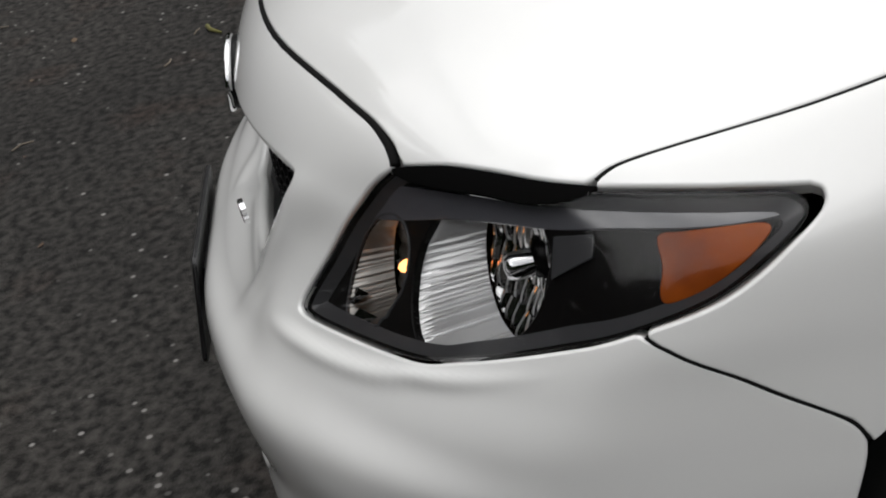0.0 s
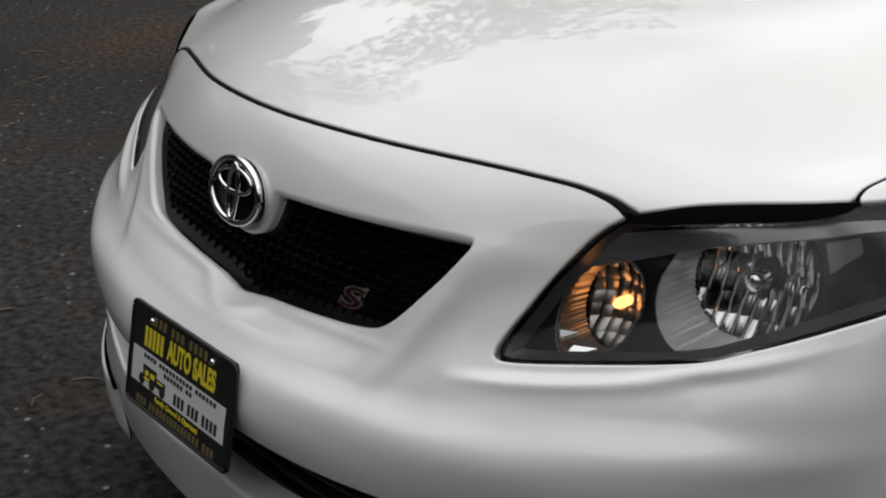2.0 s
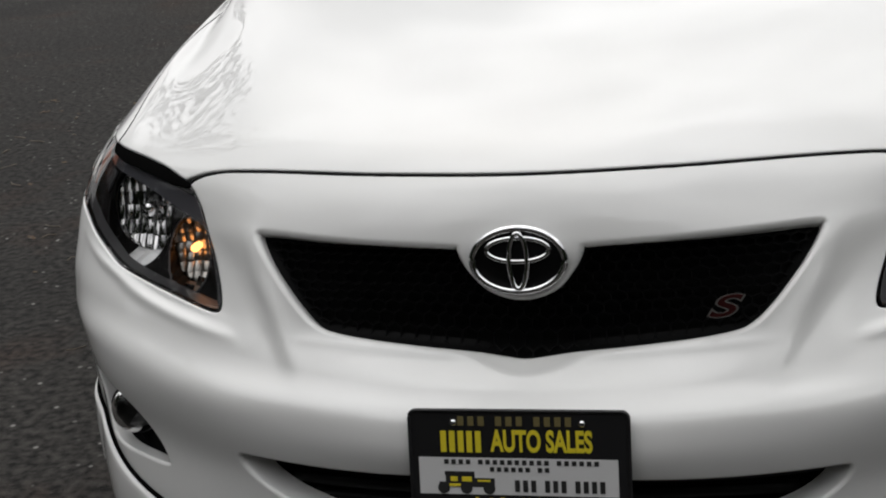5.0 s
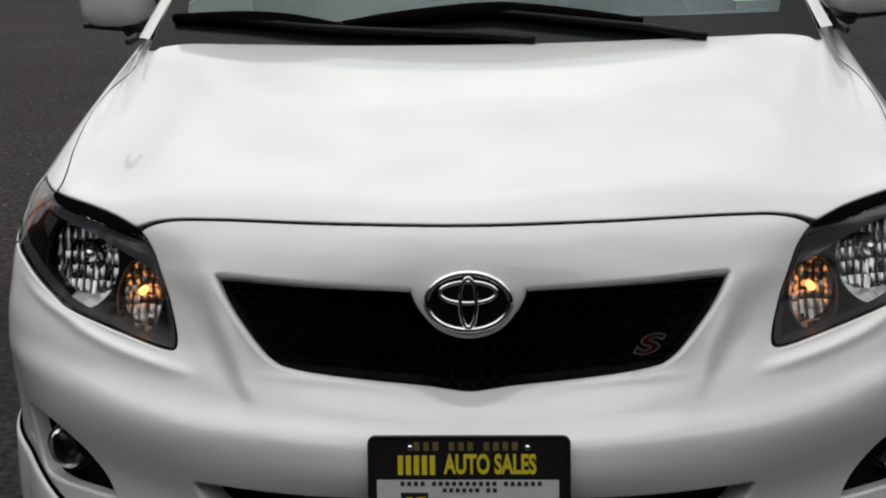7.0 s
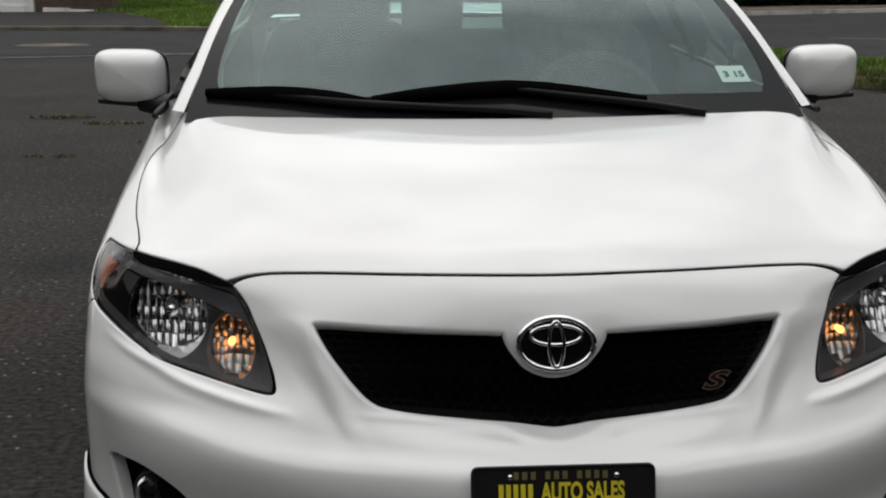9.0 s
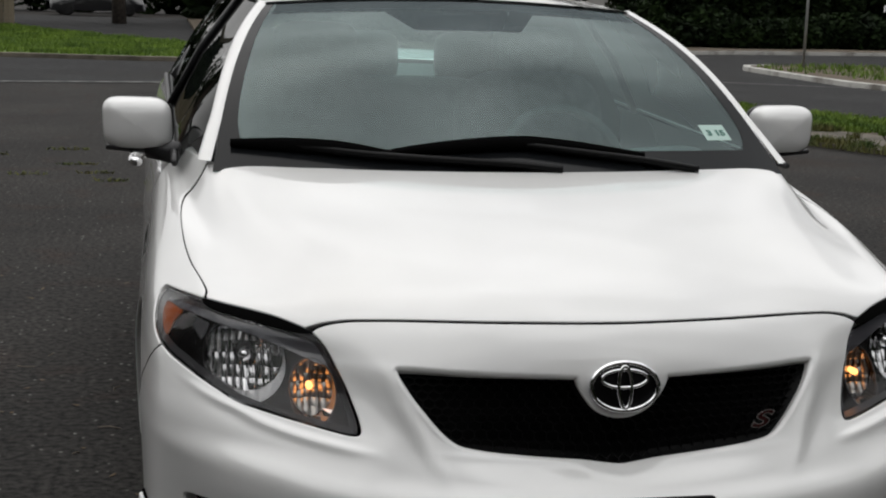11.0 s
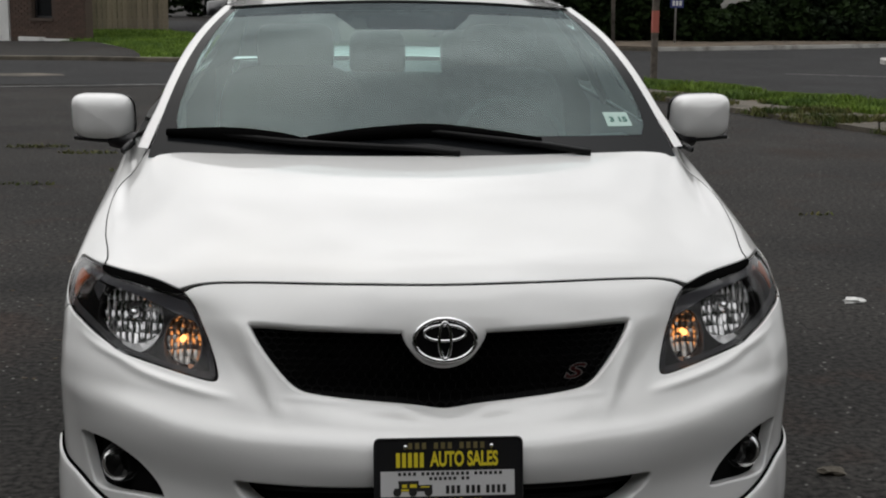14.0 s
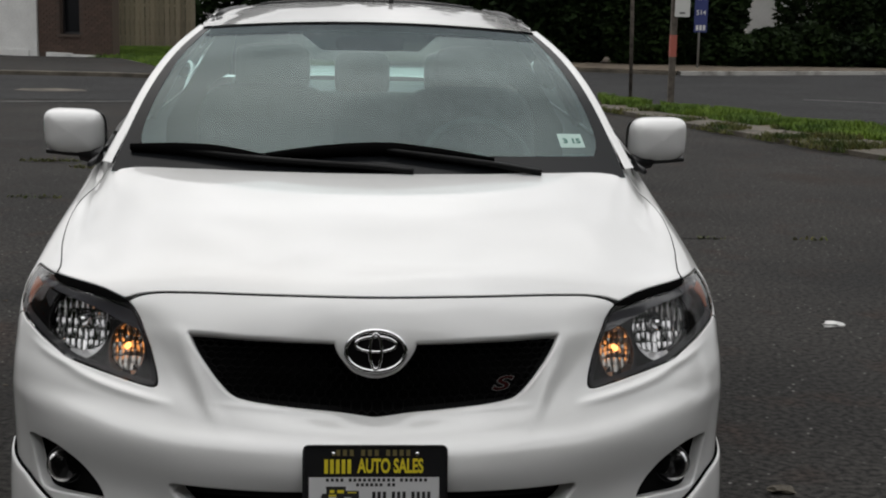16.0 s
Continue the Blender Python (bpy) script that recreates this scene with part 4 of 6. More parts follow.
def deep_bowl(name, unit_, center, aim, depth, hole, off, rx, rz, cells, teeth, seed, side, label, wall_mat, back_mat=None):
    """Reflector: a tube from the rim, finely ribbed towards the grille, and a back of small pillow-shaped mirrors."""
    rnd = random.Random(seed)
    n = len(hole)
    a = unit(np.array(aim, float))
    X = unit(np.cross(a, np.array([0, 0, 1.0])))
    Z = np.cross(X, a)
    c = np.array(center)
    top = body(hole[:, 0], hole[:, 1], off)
    ax = (top - c) @ a
    lat = top - c - np.outer(ax, a)
    back = 0.93
    lx, lz = lat @ X, lat @ Z
    gx, gz = (lx @ ax - lx.mean() * ax.sum()) / (lx @ lx), (lz @ ax - lz.mean() * ax.sum()) / (lz @ lz)

    def floor_at(x, z):
        return ax.mean() - depth + 0.40 * (gx * x + gz * z)

    V, F = [], []
    nx, nz = cells
    for i in range(nx):
        for j in range(nz):
            x0, z0 = (2 * (i + 0.5) / nx - 1) * back, (2 * (j + 0.5) / nz - 1) * back
            if math.hypot(x0, z0) > back * 1.12:
                continue
            tx, tz, bulge = rnd.uniform(-.0016, .0016), rnd.uniform(-.0022, .0022), rnd.uniform(.0020, .0034)
            s = len(V)
            for p in range(5):
                for q in range(5):
                    f, g = p / 2 - 1, q / 2 - 1
                    x, z = x0 + f * back / nx, z0 + g * back / nz
                    r = math.hypot(x, z)
                    if r > back:
                        x, z = x * back / r, z * back / r
                    h = floor_at(x * rx, z * rz) - 0.018 * (1 - (x * x + z * z)) + bulge * (1 - f * f) + 0.0012 * (1 - g * g) + tx * f + tz * g
                    V.append(c + X * (x * rx) + Z * (z * rz) + a * h)
            F += [(s + p * 5 + q, s + p * 5 + q + 1, s + p * 5 + q + 6, s + p * 5 + q + 5) for p in range(4) for q in range(4)]
    dish = mesh_object(name, V, F, back_mat or M_REFLECT, unit_, label)

    def wall(part_name, ks, mat, rib, words):
        V, F = [], []
        for f in np.linspace(0, 1, 6):
            for k in ks:
                k %= n
                saw = 1 - (float(lat[k] @ Z) / (2 * rz) * teeth) % 1.0
                V.append(c + lat[k] * (1 - (1 - back) * f) - unit(lat[k]) * rib * saw * min(1, 4 * f) + a * (ax[k] + (floor_at(lx[k] * back, lz[k] * back) + 0.004 - ax[k]) * f))
        m = len(ks)
        for i in range(5):
            for k in range(m - 1):
                F.append((i * m + k, i * m + k + 1, (i + 1) * m + k + 1, (i + 1) * m + k))
        return mesh_object(part_name, V, F, mat, dish, words, smooth=not rib)

    q = n * 5 // 16
    mid = 0 if side > 0 else n // 2
    wall("ribbed_wall", list(range(mid - q, mid + q + 1)), wall_mat, 0.0030, "finely ribbed bright wall")
    wall("outer_wall", list(range(mid + q, mid + n - q + 1)), M_SMOKE, 0.0, "")
    v, f = tube(top, 0.0018, 6, closed=True)
    mesh_object("reflector_rim", v, f, M_BEZEL, dish)
    return dish


def headlight(side):
    hl = HL if side > 0 else mirrored(HL)
    unit_ = new("headlight")
    unit_.parent = car
    unit_["label"] = "clear lens over smoked housing with amber corner reflector"
    S_ = np.array([side, 1, 1])
    OFF = -0.016

    def flip(pts):
        q = smooth_line(pts, 4, True)
        return q if side > 0 else mirrored(q)

    ring_between("housing", hl, 0.003, -0.006, 0.012, OFF - 0.006, M_SMOKE, unit_, steps=4)
    ring_between("bezel", hl, 0.006, -0.009, 0.020, -0.016, M_BEZEL, unit_, "dark grey inner frame")
    lens = panel("lens", inset(hl, 0.0045), M_LENS, unit_, off=-0.001, lip=0.008, step=(0.2, 0.2), label="clear polycarbonate")
    lens.visible_shadow = False
    panel("top_seal", flip([(3.02, 7.66), (3.35, 7.88), (3.62, 7.95), (4.15, 7.97), (4.93, 7.93), (4.96, 7.87), (4.84, 7.76), (4.45, 7.69), (3.95, 7.69), (3.5, 7.64), (3.25, 7.61)]), M_RUBBER, unit_, off=-0.0005, lip=0.004, step=(0.2, 0.1), label="black rubber strip")
    # main lamp and parking lamp behind oval openings of the mask
    c, aim = np.array([0.677, 0.292, 0.688]) * S_, (0.06 * side, -1.0, 0.02)
    c2, aim2 = np.array([0.558, 0.196, 0.652]) * S_, (0.04 * side, -1.0, 0.04)
    h1 = oval_on_body(c, aim, 0.080, 0.074, OFF - 0.006, 360, side)
    h2 = oval_on_body(c2, aim2, 0.044, 0.056, OFF, 280, side)
    panel("mask", inset(hl, 0.011), M_SMOKE, unit_, holes=[h1, h2], hole_lip=[0.008, 0.005], off=OFF, lip=0, step=(0.2, 0.2), label="smoked inner mask")
    deep_bowl("main_reflector", unit_, c, aim, 0.040, h1, OFF - 0.006, 0.080, 0.074, (11, 6), 20, 3, side, "faceted bright reflector", M_RIB)
    deep_bowl("park_reflector", unit_, c2, aim2, 0.032, h2, OFF, 0.044, 0.056, (6, 7), 15, 7, side, "faceted bright reflector lit amber", M_PARK, M_PARK)
    m = look(tuple(c), Vector(c) + Vector(aim))
    v, f = revolve([(0.0005, -0.004), (0.010, -0.002), (0.0135, 0.004), (0.0125, 0.05)], m, 16)
    mesh_object("bulb_shield", v, f, M_CHROME, unit_)
    v, f = revolve([(0.012, 0.022), (0.022, 0.028), (0.024, 0.05)], m, 16)
    mesh_object("bulb_collar", v, f, M_SMOKE, unit_)
    m2 = look(tuple(c2 + np.array([0.004 * side, 0, 0.002])), Vector(c2) + Vector(aim2))
    v, f = revolve([(0.0004, -0.007), (0.004, -0.005), (0.0066, 0.0), (0.0070, 0.008), (0.005, 0.03)], m2, 16)
    mesh_object("amber_bulb", v, f, M_AMBER_LIT, unit_, "lit amber bulb")
    # side chamber, amber corner, band for the lens's sky reflection
    cham = flip([(4.72, 7.22), (5.10, 7.34), (5.32, 7.30), (5.42, 6.95), (5.40, 6.55), (5.18, 6.32), (4.90, 6.28), (4.70, 6.6)])
    ov = np.array([(5.07 + 0.20 * math.cos(a), 6.84 + 0.33 * math.sin(a)) for a in np.linspace(0, 2 * math.pi, 33)[:-1]])
    panel("side_chamber", cham, M_SMOKE, unit_, holes=[ov if side > 0 else mirrored(ov)[::-1]], hole_lip=[0.006], off=-0.018, lip=0.005, step=(0.12, 0.12), label="dull grey chamber wall")
    panel("amber_corner", flip([(5.45, 7.37), (5.58, 7.43), (5.78, 7.46), (5.93, 7.43), (5.985, 7.28), (5.97, 6.90), (5.91, 6.66), (5.82, 6.53), (5.70, 6.49), (5.63, 6.62), (5.56, 6.95)]), M_AMBER, unit_, off=-0.014, lip=0.004, step=(0.12, 0.12), label="orange side reflector")
    # grey panel that stands in for the sky's reflection along the lens top
    panel("lens_reflection_band", flip([(2.95, 7.28), (3.20, 7.46), (3.67, 7.60), (4.2, 7.66), (4.93, 7.70), (5.4, 7.76), (5.84, 7.74), (6.0, 7.58), (5.9, 7.52), (5.4, 7.50), (4.79, 7.42), (4.15, 7.36), (3.68, 7.24), (3.30, 7.02), (2.94, 6.80)]), M_LENS_SHEEN, unit_, off=-0.015, lip=0.004, step=(0.2, 0.1), label="glossy grey band standing for sky reflected in the lens")
    q = np.array([(4.70, 7.30), (5.02, 7.35), (5.03, 7.10), (4.90, 6.98), (4.76, 6.80)])
    panel("chamber_plate", q if side > 0 else mirrored(q), M_BEZEL, unit_, off=-0.012, lip=0.004, step=(0.2, 0.2))
    # stepped mirror facets in the lower inner corner
    V, F = [], []
    for k, (u0, v0) in enumerate(((3.04, 4.98), (3.18, 5.00), (3.32, 5.05), (3.03, 5.30), (3.17, 5.34), (3.02, 5.62))):
        q = []
        for du, dv, o in ((0, 0, 0.0), (0.12, 0.01, 0.0), (0.12, 0.28, -0.006 - 0.002 * (k % 3)), (0, 0.28, -0.004 - 0.003 * (k % 2))):
            q.append(body(np.array([(u0 + du) * side]), np.array([v0 + dv]), -0.016 + o)[0])
        s = len(V)
        V += q
        F.append((s, s + 1, s + 2, s + 3))
    mesh_object("corner_facets", V, F, M_REFLECT, unit_, "small mirror facets", smooth=False)
    return unit_


headlight(1)
headlight(-1)

# ---------------------------------------------------------------- grille mesh, emblem, badge
def grille_bars():
    V, F = [], []

    def bar(p0, p1, w, h):
        uvs = np.linspace(p0, p1, 4)
        if not inside(GRILLE_WIDE, uvs).all():
            return
        p = body(uvs[:, 0], uvs[:, 1], -0.026)
        n = raw_normal(uvs[:, 0], uvs[:, 1])
        d = unit(p[-1] - p[0])
        a = unit(np.cross(n, d))
        s = len(V)
        for i in range(4):
            V.extend([p[i] - a[i] * w - n[i] * h, p[i] - a[i] * w * 0.6 + n[i] * h * 0.5, p[i] + a[i] * w * 0.6 + n[i] * h * 0.5, p[i] + a[i] * w - n[i] * h])
        for i in range(3):
            for j in range(3):
                F.append((s + 4 * i + j, s + 4 * i + j + 1, s + 4 * i + 4 + j + 1, s + 4 * i + 4 + j))

    dv, du = 0.20, 0.115
    row = 0
    v0 = 4.80
    while v0 < 7.0:
        u0 = -2.1 + (du / 2 if row % 2 else 0)
        while u0 < 2.1:
            z = 0.035
            bar((u0, v0 - z), (u0 + du / 2, v0 + z), 0.0016, 0.004)
            bar((u0 + du / 2, v0 + z), (u0 + du, v0 - z), 0.0016, 0.004)
            bar((u0 + du / 2, v0 + z), (u0 + du / 2, v0 + dv - z), 0.0013, 0.004)
            u0 += du
        v0 += dv
        row += 1
    return V, F


GRILLE_WIDE = inset(GRILLE, -0.008)
v, f = grille_bars()
grille = mesh_object("grille", v, f, M_GRILLE, car, "gloss black honeycomb mesh", smooth=False)
ring_between("grille_frame", GRILLE, -0.002, -0.016, 0.010, -0.030, M_GRILLE, grille)
panel("grille_backing", inset(GRILLE, -0.004), M_VOID, grille, off=-0.045, lip=0, step=(0.3, 0.3))

EMB = pose(0, 0.0125, 0.697, 90 - 13, 0, 0)


def ellipse_tube(rx, ry, cx, cy, radius, squash=1.0, n=64, h=0.0, fat=None):
    pts = [EMB @ Vector((cx + rx * math.cos(2 * math.pi * i / n), cy + ry * math.sin(2 * math.pi * i / n), h)) for i in range(n)]
    tp = [1.0 + (fat or 0.0) * math.sin(2 * math.pi * i / n) for i in range(n)]
    return tube(pts, radius, 10, closed=True, squash=squash, taper=tp)


emblem = new("emblem")
emblem.parent = car
emblem["label"] = "chrome oval ring emblem on black"
prof = [(0.0001, 0.003), (0.9, 0.003), (1.0, 0.0), (1.0, -0.010)]
bm_v, bm_f = [], []
for i in range(64):
    a = 2 * math.pi * i / 64
    for r, h in prof:
        bm_v.append(EMB @ Vector((0.066 * r * math.cos(a), 0.0455 * r * math.sin(a), h)))
for i in range(64):
    k = (i + 1) % 64
    for j in range(3):
        bm_f.append((i * 4 + j, k * 4 + j, k * 4 + j + 1, i * 4 + j + 1))
mesh_object("backplate", bm_v, bm_f, M_GRILLE, emblem)
for nm, a in (("outer_ring", (0.0645, 0.0440, 0, 0, 0.0052, 1.0, 64, 0.006)), ("wide_oval", (0.0440, 0.0165, 0, 0.0145, 0.0040, 1.0, 64, 0.007)),
              ("tall_oval", (0.0125, 0.0385, 0, -0.001, 0.0040, 1.0, 64, 0.008))):
    v, f = ellipse_tube(*a)
    mesh_object(nm, v, f, M_CHROME, emblem)


def lettering(name, text, size, m, mat, parent, depth=0.0006, shear=0.0, bold=0.0, label="", squeeze=1.0):
    cu = bpy.data.curves.new(name, 'FONT')
    cu.body, cu.size, cu.extrude, cu.offset = text, size, depth, bold
    cu.align_x, cu.align_y, cu.shear = 'CENTER', 'CENTER', shear
    tmp = bpy.data.objects.new(name, cu)
    scene.collection.objects.link(tmp)
    dg = bpy.context.evaluated_depsgraph_get()
    me = bpy.data.meshes.new_from_object(tmp.evaluated_get(dg))
    bpy.data.objects.remove(tmp)
    me.transform(m @ Matrix.Diagonal((squeeze, 1, 1, 1)))
    me.materials.clear()
    me.materials.append(mat)
    ob = new(name, me)
    ob.parent = parent
    if label:
        ob["label"] = label
    return ob


for a, word in STICKER_PRINT:
    o = Vector(glass_point(a, 0.168) + np.array([0, -0.0010, 0.0015]))
    ex = (Vector(glass_point(a + 0.02, 0.178)) - Vector(glass_point(a, 0.178))).normalized()
    ey = (Vector(glass_point(a, 0.20)) - Vector(glass_point(a, 0.178))).normalized()
    ez = ex.cross(ey)
    mm = Matrix(((ex.x, ey.x, ez.x, o.x), (ex.y, ey.y, ez.y, o.y), (ex.z, ey.z, ez.z, o.z), (0, 0, 0, 1)))
    lettering("sticker_print", word, 0.030, mm, M_STICKERINK, windshield, depth=0.0003, bold=0.0012)
BADGE = pose(0.270, 0.010, 0.625, 90, 0, 12)
badge = lettering("badge", "S", 0.043, BADGE, M_CHROME, car, depth=0.003, shear=0.35, bold=0.0022, label="chrome-edged dark red letter badge", squeeze=1.85)
lettering("badge_face", "S", 0.043, BADGE @ Matrix.Translation((0, 0, 0.0012)), M_RED, badge, depth=0.0025, shear=0.35, bold=0.0004, label="dark red enamel", squeeze=1.85)

# ---------------------------------------------------------------- dealer plate
plate = thing("licence_plate", "black dealer plate with yellow and white print, screwed to the bumper", "plate")
plate.parent = None
PL = car.matrix_world @ pose(0, -0.1126, 0.4438, 90 - 13, 0, 0)
W2, H2 = 0.1535, 0.0785


def rounded(w, h, r, n=6):
    out = []
    for cx, cy, a0 in ((w - r, h - r, 0), (-w + r, h - r, 90), (-w + r, -h + r, 180), (w - r, -h + r, 270)):
        out += [(cx + r * math.cos(radians(a0 + 90 * k / n)), cy + r * math.sin(radians(a0 + 90 * k / n))) for k in range(n + 1)]
    return out


def slab(name, outline, z0, z1, mat, parent, label="", m=PL):
    n = len(outline)
    v = [m @ Vector((x, y, z1)) for x, y in outline] + [m @ Vector((x, y, z0)) for x, y in outline]
    f = [tuple(range(n)), tuple(range(2 * n - 1, n - 1, -1))] + [(i, n + i, n + (i + 1) % n, (i + 1) % n) for i in range(n)]
    return mesh_object(name, v, f, mat, parent, label, smooth=False)


def rect(x0, x1, y0, y1):
    return [(x0, y0), (x1, y0), (x1, y1), (x0, y1)]


plate_body = slab("plate_board", rounded(W2, H2, 0.011), -0.004, 0.0, M_PLATEBLACK, plate, "glossy black board with rounded corners")
v, f = tube([PL @ Vector((x, y, 0.0)) for x, y in rounded(W2 - 0.002, H2 - 0.002, 0.010, 5)], 0.0028, 6, closed=True)
mesh_object("plate_rim", v, f, M_PLATEBLACK, plate)
slab("white_field", rect(-0.140, 0.136, -0.0415, 0.0105), 0.0, 0.0008, M_PLATEWHITE, plate, "white printed field")
for x in (-0.0889, 0.0889):
    v, f = revolve([(0.0001, 0.0045), (0.003, 0.0042), (0.0048, 0.0025), (0.0052, 0.0)], PL @ Matrix.Translation((x, 0.060, 0.0)), 14)
    mesh_object("screw", v, f, M_CHROME, plate, "bright screw head")


def word_bars(x0, x1, y0, y1, counts, mat, z=0.0, gap=0.28, name="print_bar"):
    """A line of print as plain upright bars, one for each character."""
    total = sum(counts) + 0.7 * (len(counts) - 1)
    w = (x1 - x0) / total
    x = x0
    for k, n in enumerate(counts):
        for _ in range(n):
            slab(name, rect(x, x + w * (1 - gap), y0, y1), z, z + 0.0008, mat, plate)
            x += w
        x += 0.7 * w


word_bars(-0.108, -0.047, 0.018, 0.048, (5,), M_YELLOW, 0.0, 0.34)
lettering("sales_print", "AUTO SALES", 0.041, PL @ Matrix.Translation((0.0325, 0.033, 0.0004)), M_YELLOW, plate, depth=0.0004, bold=0.0014, squeeze=0.60)
word_bars(-0.083, 0.080, 0.0555, 0.0685, (3, 3, 4), M_OLD, 0.0, 0.42)
word_bars(-0.104, 0.114, 0.0015, 0.0080, (4, 10, 6), M_INK, 0.0008, 0.40)
word_bars(-0.040, 0.046, -0.0085, -0.0022, (6, 2), M_INK, 0.0008, 0.40)
word_bars(-0.006, 0.122, -0.0365, -0.0200, (3, 3, 4), M_INK, 0.0008, 0.40)
word_bars(-0.118, 0.118, -0.071, -0.0595, (3, 14, 3), M_OLD, 0.0, 0.42)
lettering("slogan", "Family Owned & Operated", 0.0118, PL @ Matrix.Translation((0.002, -0.0500, 0.0004)), M_YELLOW, plate, depth=0.0004, bold=0.0001)
# small printed picture of an old open car, as plain shapes
pic = [rect(-0.104, -0.062, -0.014, -0.009), rect(-0.103, -0.062, -0.024, -0.013), rect(-0.112, -0.034, -0.031, -0.024), rect(-0.062, -0.034, -0.024, -0.018)]
for k, r in enumerate(pic):
    slab("printed_picture", r, 0.0008, 0.0014, M_INK, plate)
for x in (-0.106, -0.074, -0.042):
    slab("printed_picture", [(x + 0.0085 * math.cos(a), -0.0325 + 0.0085 * math.sin(a)) for a in np.linspace(0, 2 * math.pi, 14)[:-1]], 0.0008, 0.0015, M_INK, plate)
for r in (rect(-0.096, -0.086, -0.023, -0.016), rect(-0.080, -0.066, -0.023, -0.016), rect(-0.058, -0.040, -0.023, -0.0205), rect(-0.098, -0.082, -0.030, -0.026)):
    slab("printed_picture", r, 0.0014, 0.0019, M_YELLOW, plate)
bm = box_bm((0.18, 0.02, 0.07), (0, 0, 0))
bmesh.ops.transform(bm, matrix=car.matrix_world @ pose(0, -0.095, 0.440), verts=bm.verts)
part("plate_bracket", bm, M_BLACK, plate, smooth=False)

# ---------------------------------------------------------------- fog lamps, lower intake, corner lips
panel("intake_backing", inset(INTAKE, -0.01), M_VOID, car, off=-0.07, lip=0, step=(0.3, 0.3))
for k, vv in enumerate((1.35, 1.6, 1.85, 2.08)):
    us = np.linspace(-2.1 + 0.35 * (3 - k) * 0.5, 2.1 - 0.35 * (3 - k) * 0.5, 30)
    v, f = tube(body(us, np.full(30, vv), -0.055), 0.006, 6, squash=1.6)
    mesh_object("intake_bar", v, f, M_GRILLE, car)
for side in (1, -1):
    fg = FOG if side > 0 else mirrored(FOG)
    lamp = new("fog_lamp")
    lamp.parent = car
    lamp["label"] = "round clear fog lamp in a black recess"
    ring_between("recess_wall", fg, -0.002, -0.026, -0.004, -0.050, M_VOID, lamp, steps=2)
    panel("recess", inset(fg, -0.006), M_VOID, lamp, off=-0.045, lip=0.02, step=(0.2, 0.15))
    c = np.array([0.704 * side, 0.178, 0.381])
    m = look(tuple(c), tuple(c + np.array([0.12 * side, -1.0, 0.0])))
    v, f = revolve([(0.0001, 0.030), (0.020, 0.027), (0.034, 0.010), (0.038, -0.012)], m, 28)
    mesh_object("reflector", v, f, M_FOG, lamp, "bright round reflector")
    bowl("fog_facets", tuple(c + np.array([0, -0.010, 0])), (0.1 * side, -1.0, 0), 0.036, 0.03, M_FOG, lamp, facets=(12, 4), seed=11)
    v, f = revolve([(0.0001, 0.024), (0.016, 0.022), (0.028, 0.016), (0.036, 0.006), (0.040, -0.004)], look(tuple(c + np.array([0, -0.022, 0])), tuple(c + np.array([0.12 * side, -1.022, 0])) ) @ Matrix.Rotation(math.pi, 4, 'X'), 32)
    ln = mesh_object("fog_lens", v, f, M_FOGLENS, lamp)
    ln.visible_shadow = False
    v, f = revolve([(0.039, 0.0), (0.042, -0.003), (0.044, 0.002), (0.044, 0.03)], look(tuple(c + np.array([0, -0.014, 0])), tuple(c + np.array([0.12 * side, -1.014, 0]))), 32)
    mesh_object("fog_rim", v, f, M_BLACK, lamp)
    # lip: a proud blade along the lower corner
    topl = smooth_line([(2.1, 0.70), (2.9, 0.90), (3.5, 1.02), (4.2, 1.22), (4.8, 1.36), (5.3, 1.48), (5.8, 1.6), (6.2, 1.65)], 6)
    rows = []
    for a, off in ((-0.16, -0.002), (-0.10, 0.010), (-0.05, 0.019), (0.0, 0.021), (0.08, 0.023), (0.3, 0.028), (0.6, 0.032), (0.85, 0.030), (1.0, 0.016), (1.04, -0.02)):
        vv = np.maximum(topl[:, 1] * (1 - np.maximum(a, 0)) - np.minimum(a, 0) * 0.4, 0.0)
        fade = np.clip((topl[:, 0] - 2.1) / 0.5, 0, 1) ** 0.5
        p = body(topl[:, 0] * side, vv, 0.0) + raw_normal(topl[:, 0] * side, vv) * (0.6 * off * fade)[:, None]
        if a > 0.5:
            p[:, 2] -= 0.035 * (a - 0.5) * 2
        rows.append(p)
    grid_mesh("corner_lip", np.array(rows), M_WHITE, car, "white add-on lip", flip=side < 0)
    g = body(topl[:, 0] * side, topl[:, 1] + 0.07, 0.003)
    v, f = tube(g, 0.004, 6)
    mesh_object("lip_groove", v, f, M_RUBBER, car)

# ---------------------------------------------------------------- wheels
INV = car.matrix_world.inverted()


def wheel(x, y, side):
    w = new("wheel")
    w.parent = car
    m = INV @ pose(x, y, 0.315, 0, 90, 0)
    v, f = revolve([(0.20, -0.09), (0.27, -0.10), (0.305, -0.09), (0.315, -0.06), (0.315, 0.06), (0.305, 0.09), (0.27, 0.10), (0.20, 0.09)], m, 48)
    mesh_object("tyre", v, f, M_TYRE, w)
    v, f = revolve([(0.20, -0.09), (0.195, -0.05), (0.19, 0.05), (0.20, 0.09)], m, 40)
    mesh_object("rim", v, f, M_RIM, w)
    for k in range(5):
        a = 2 * math.pi * k / 5
        bm = box_bm((0.19, 0.045, 0.02), (0, 0, 0), None)
        bmesh.ops.transform(bm, matrix=m @ Matrix.Rotation(a, 4, 'Z') @ Matrix.Translation((0.10, 0, 0.07 * side)), verts=bm.verts)
        part("spoke", bm, M_RIM, w, smooth=False)
    return w


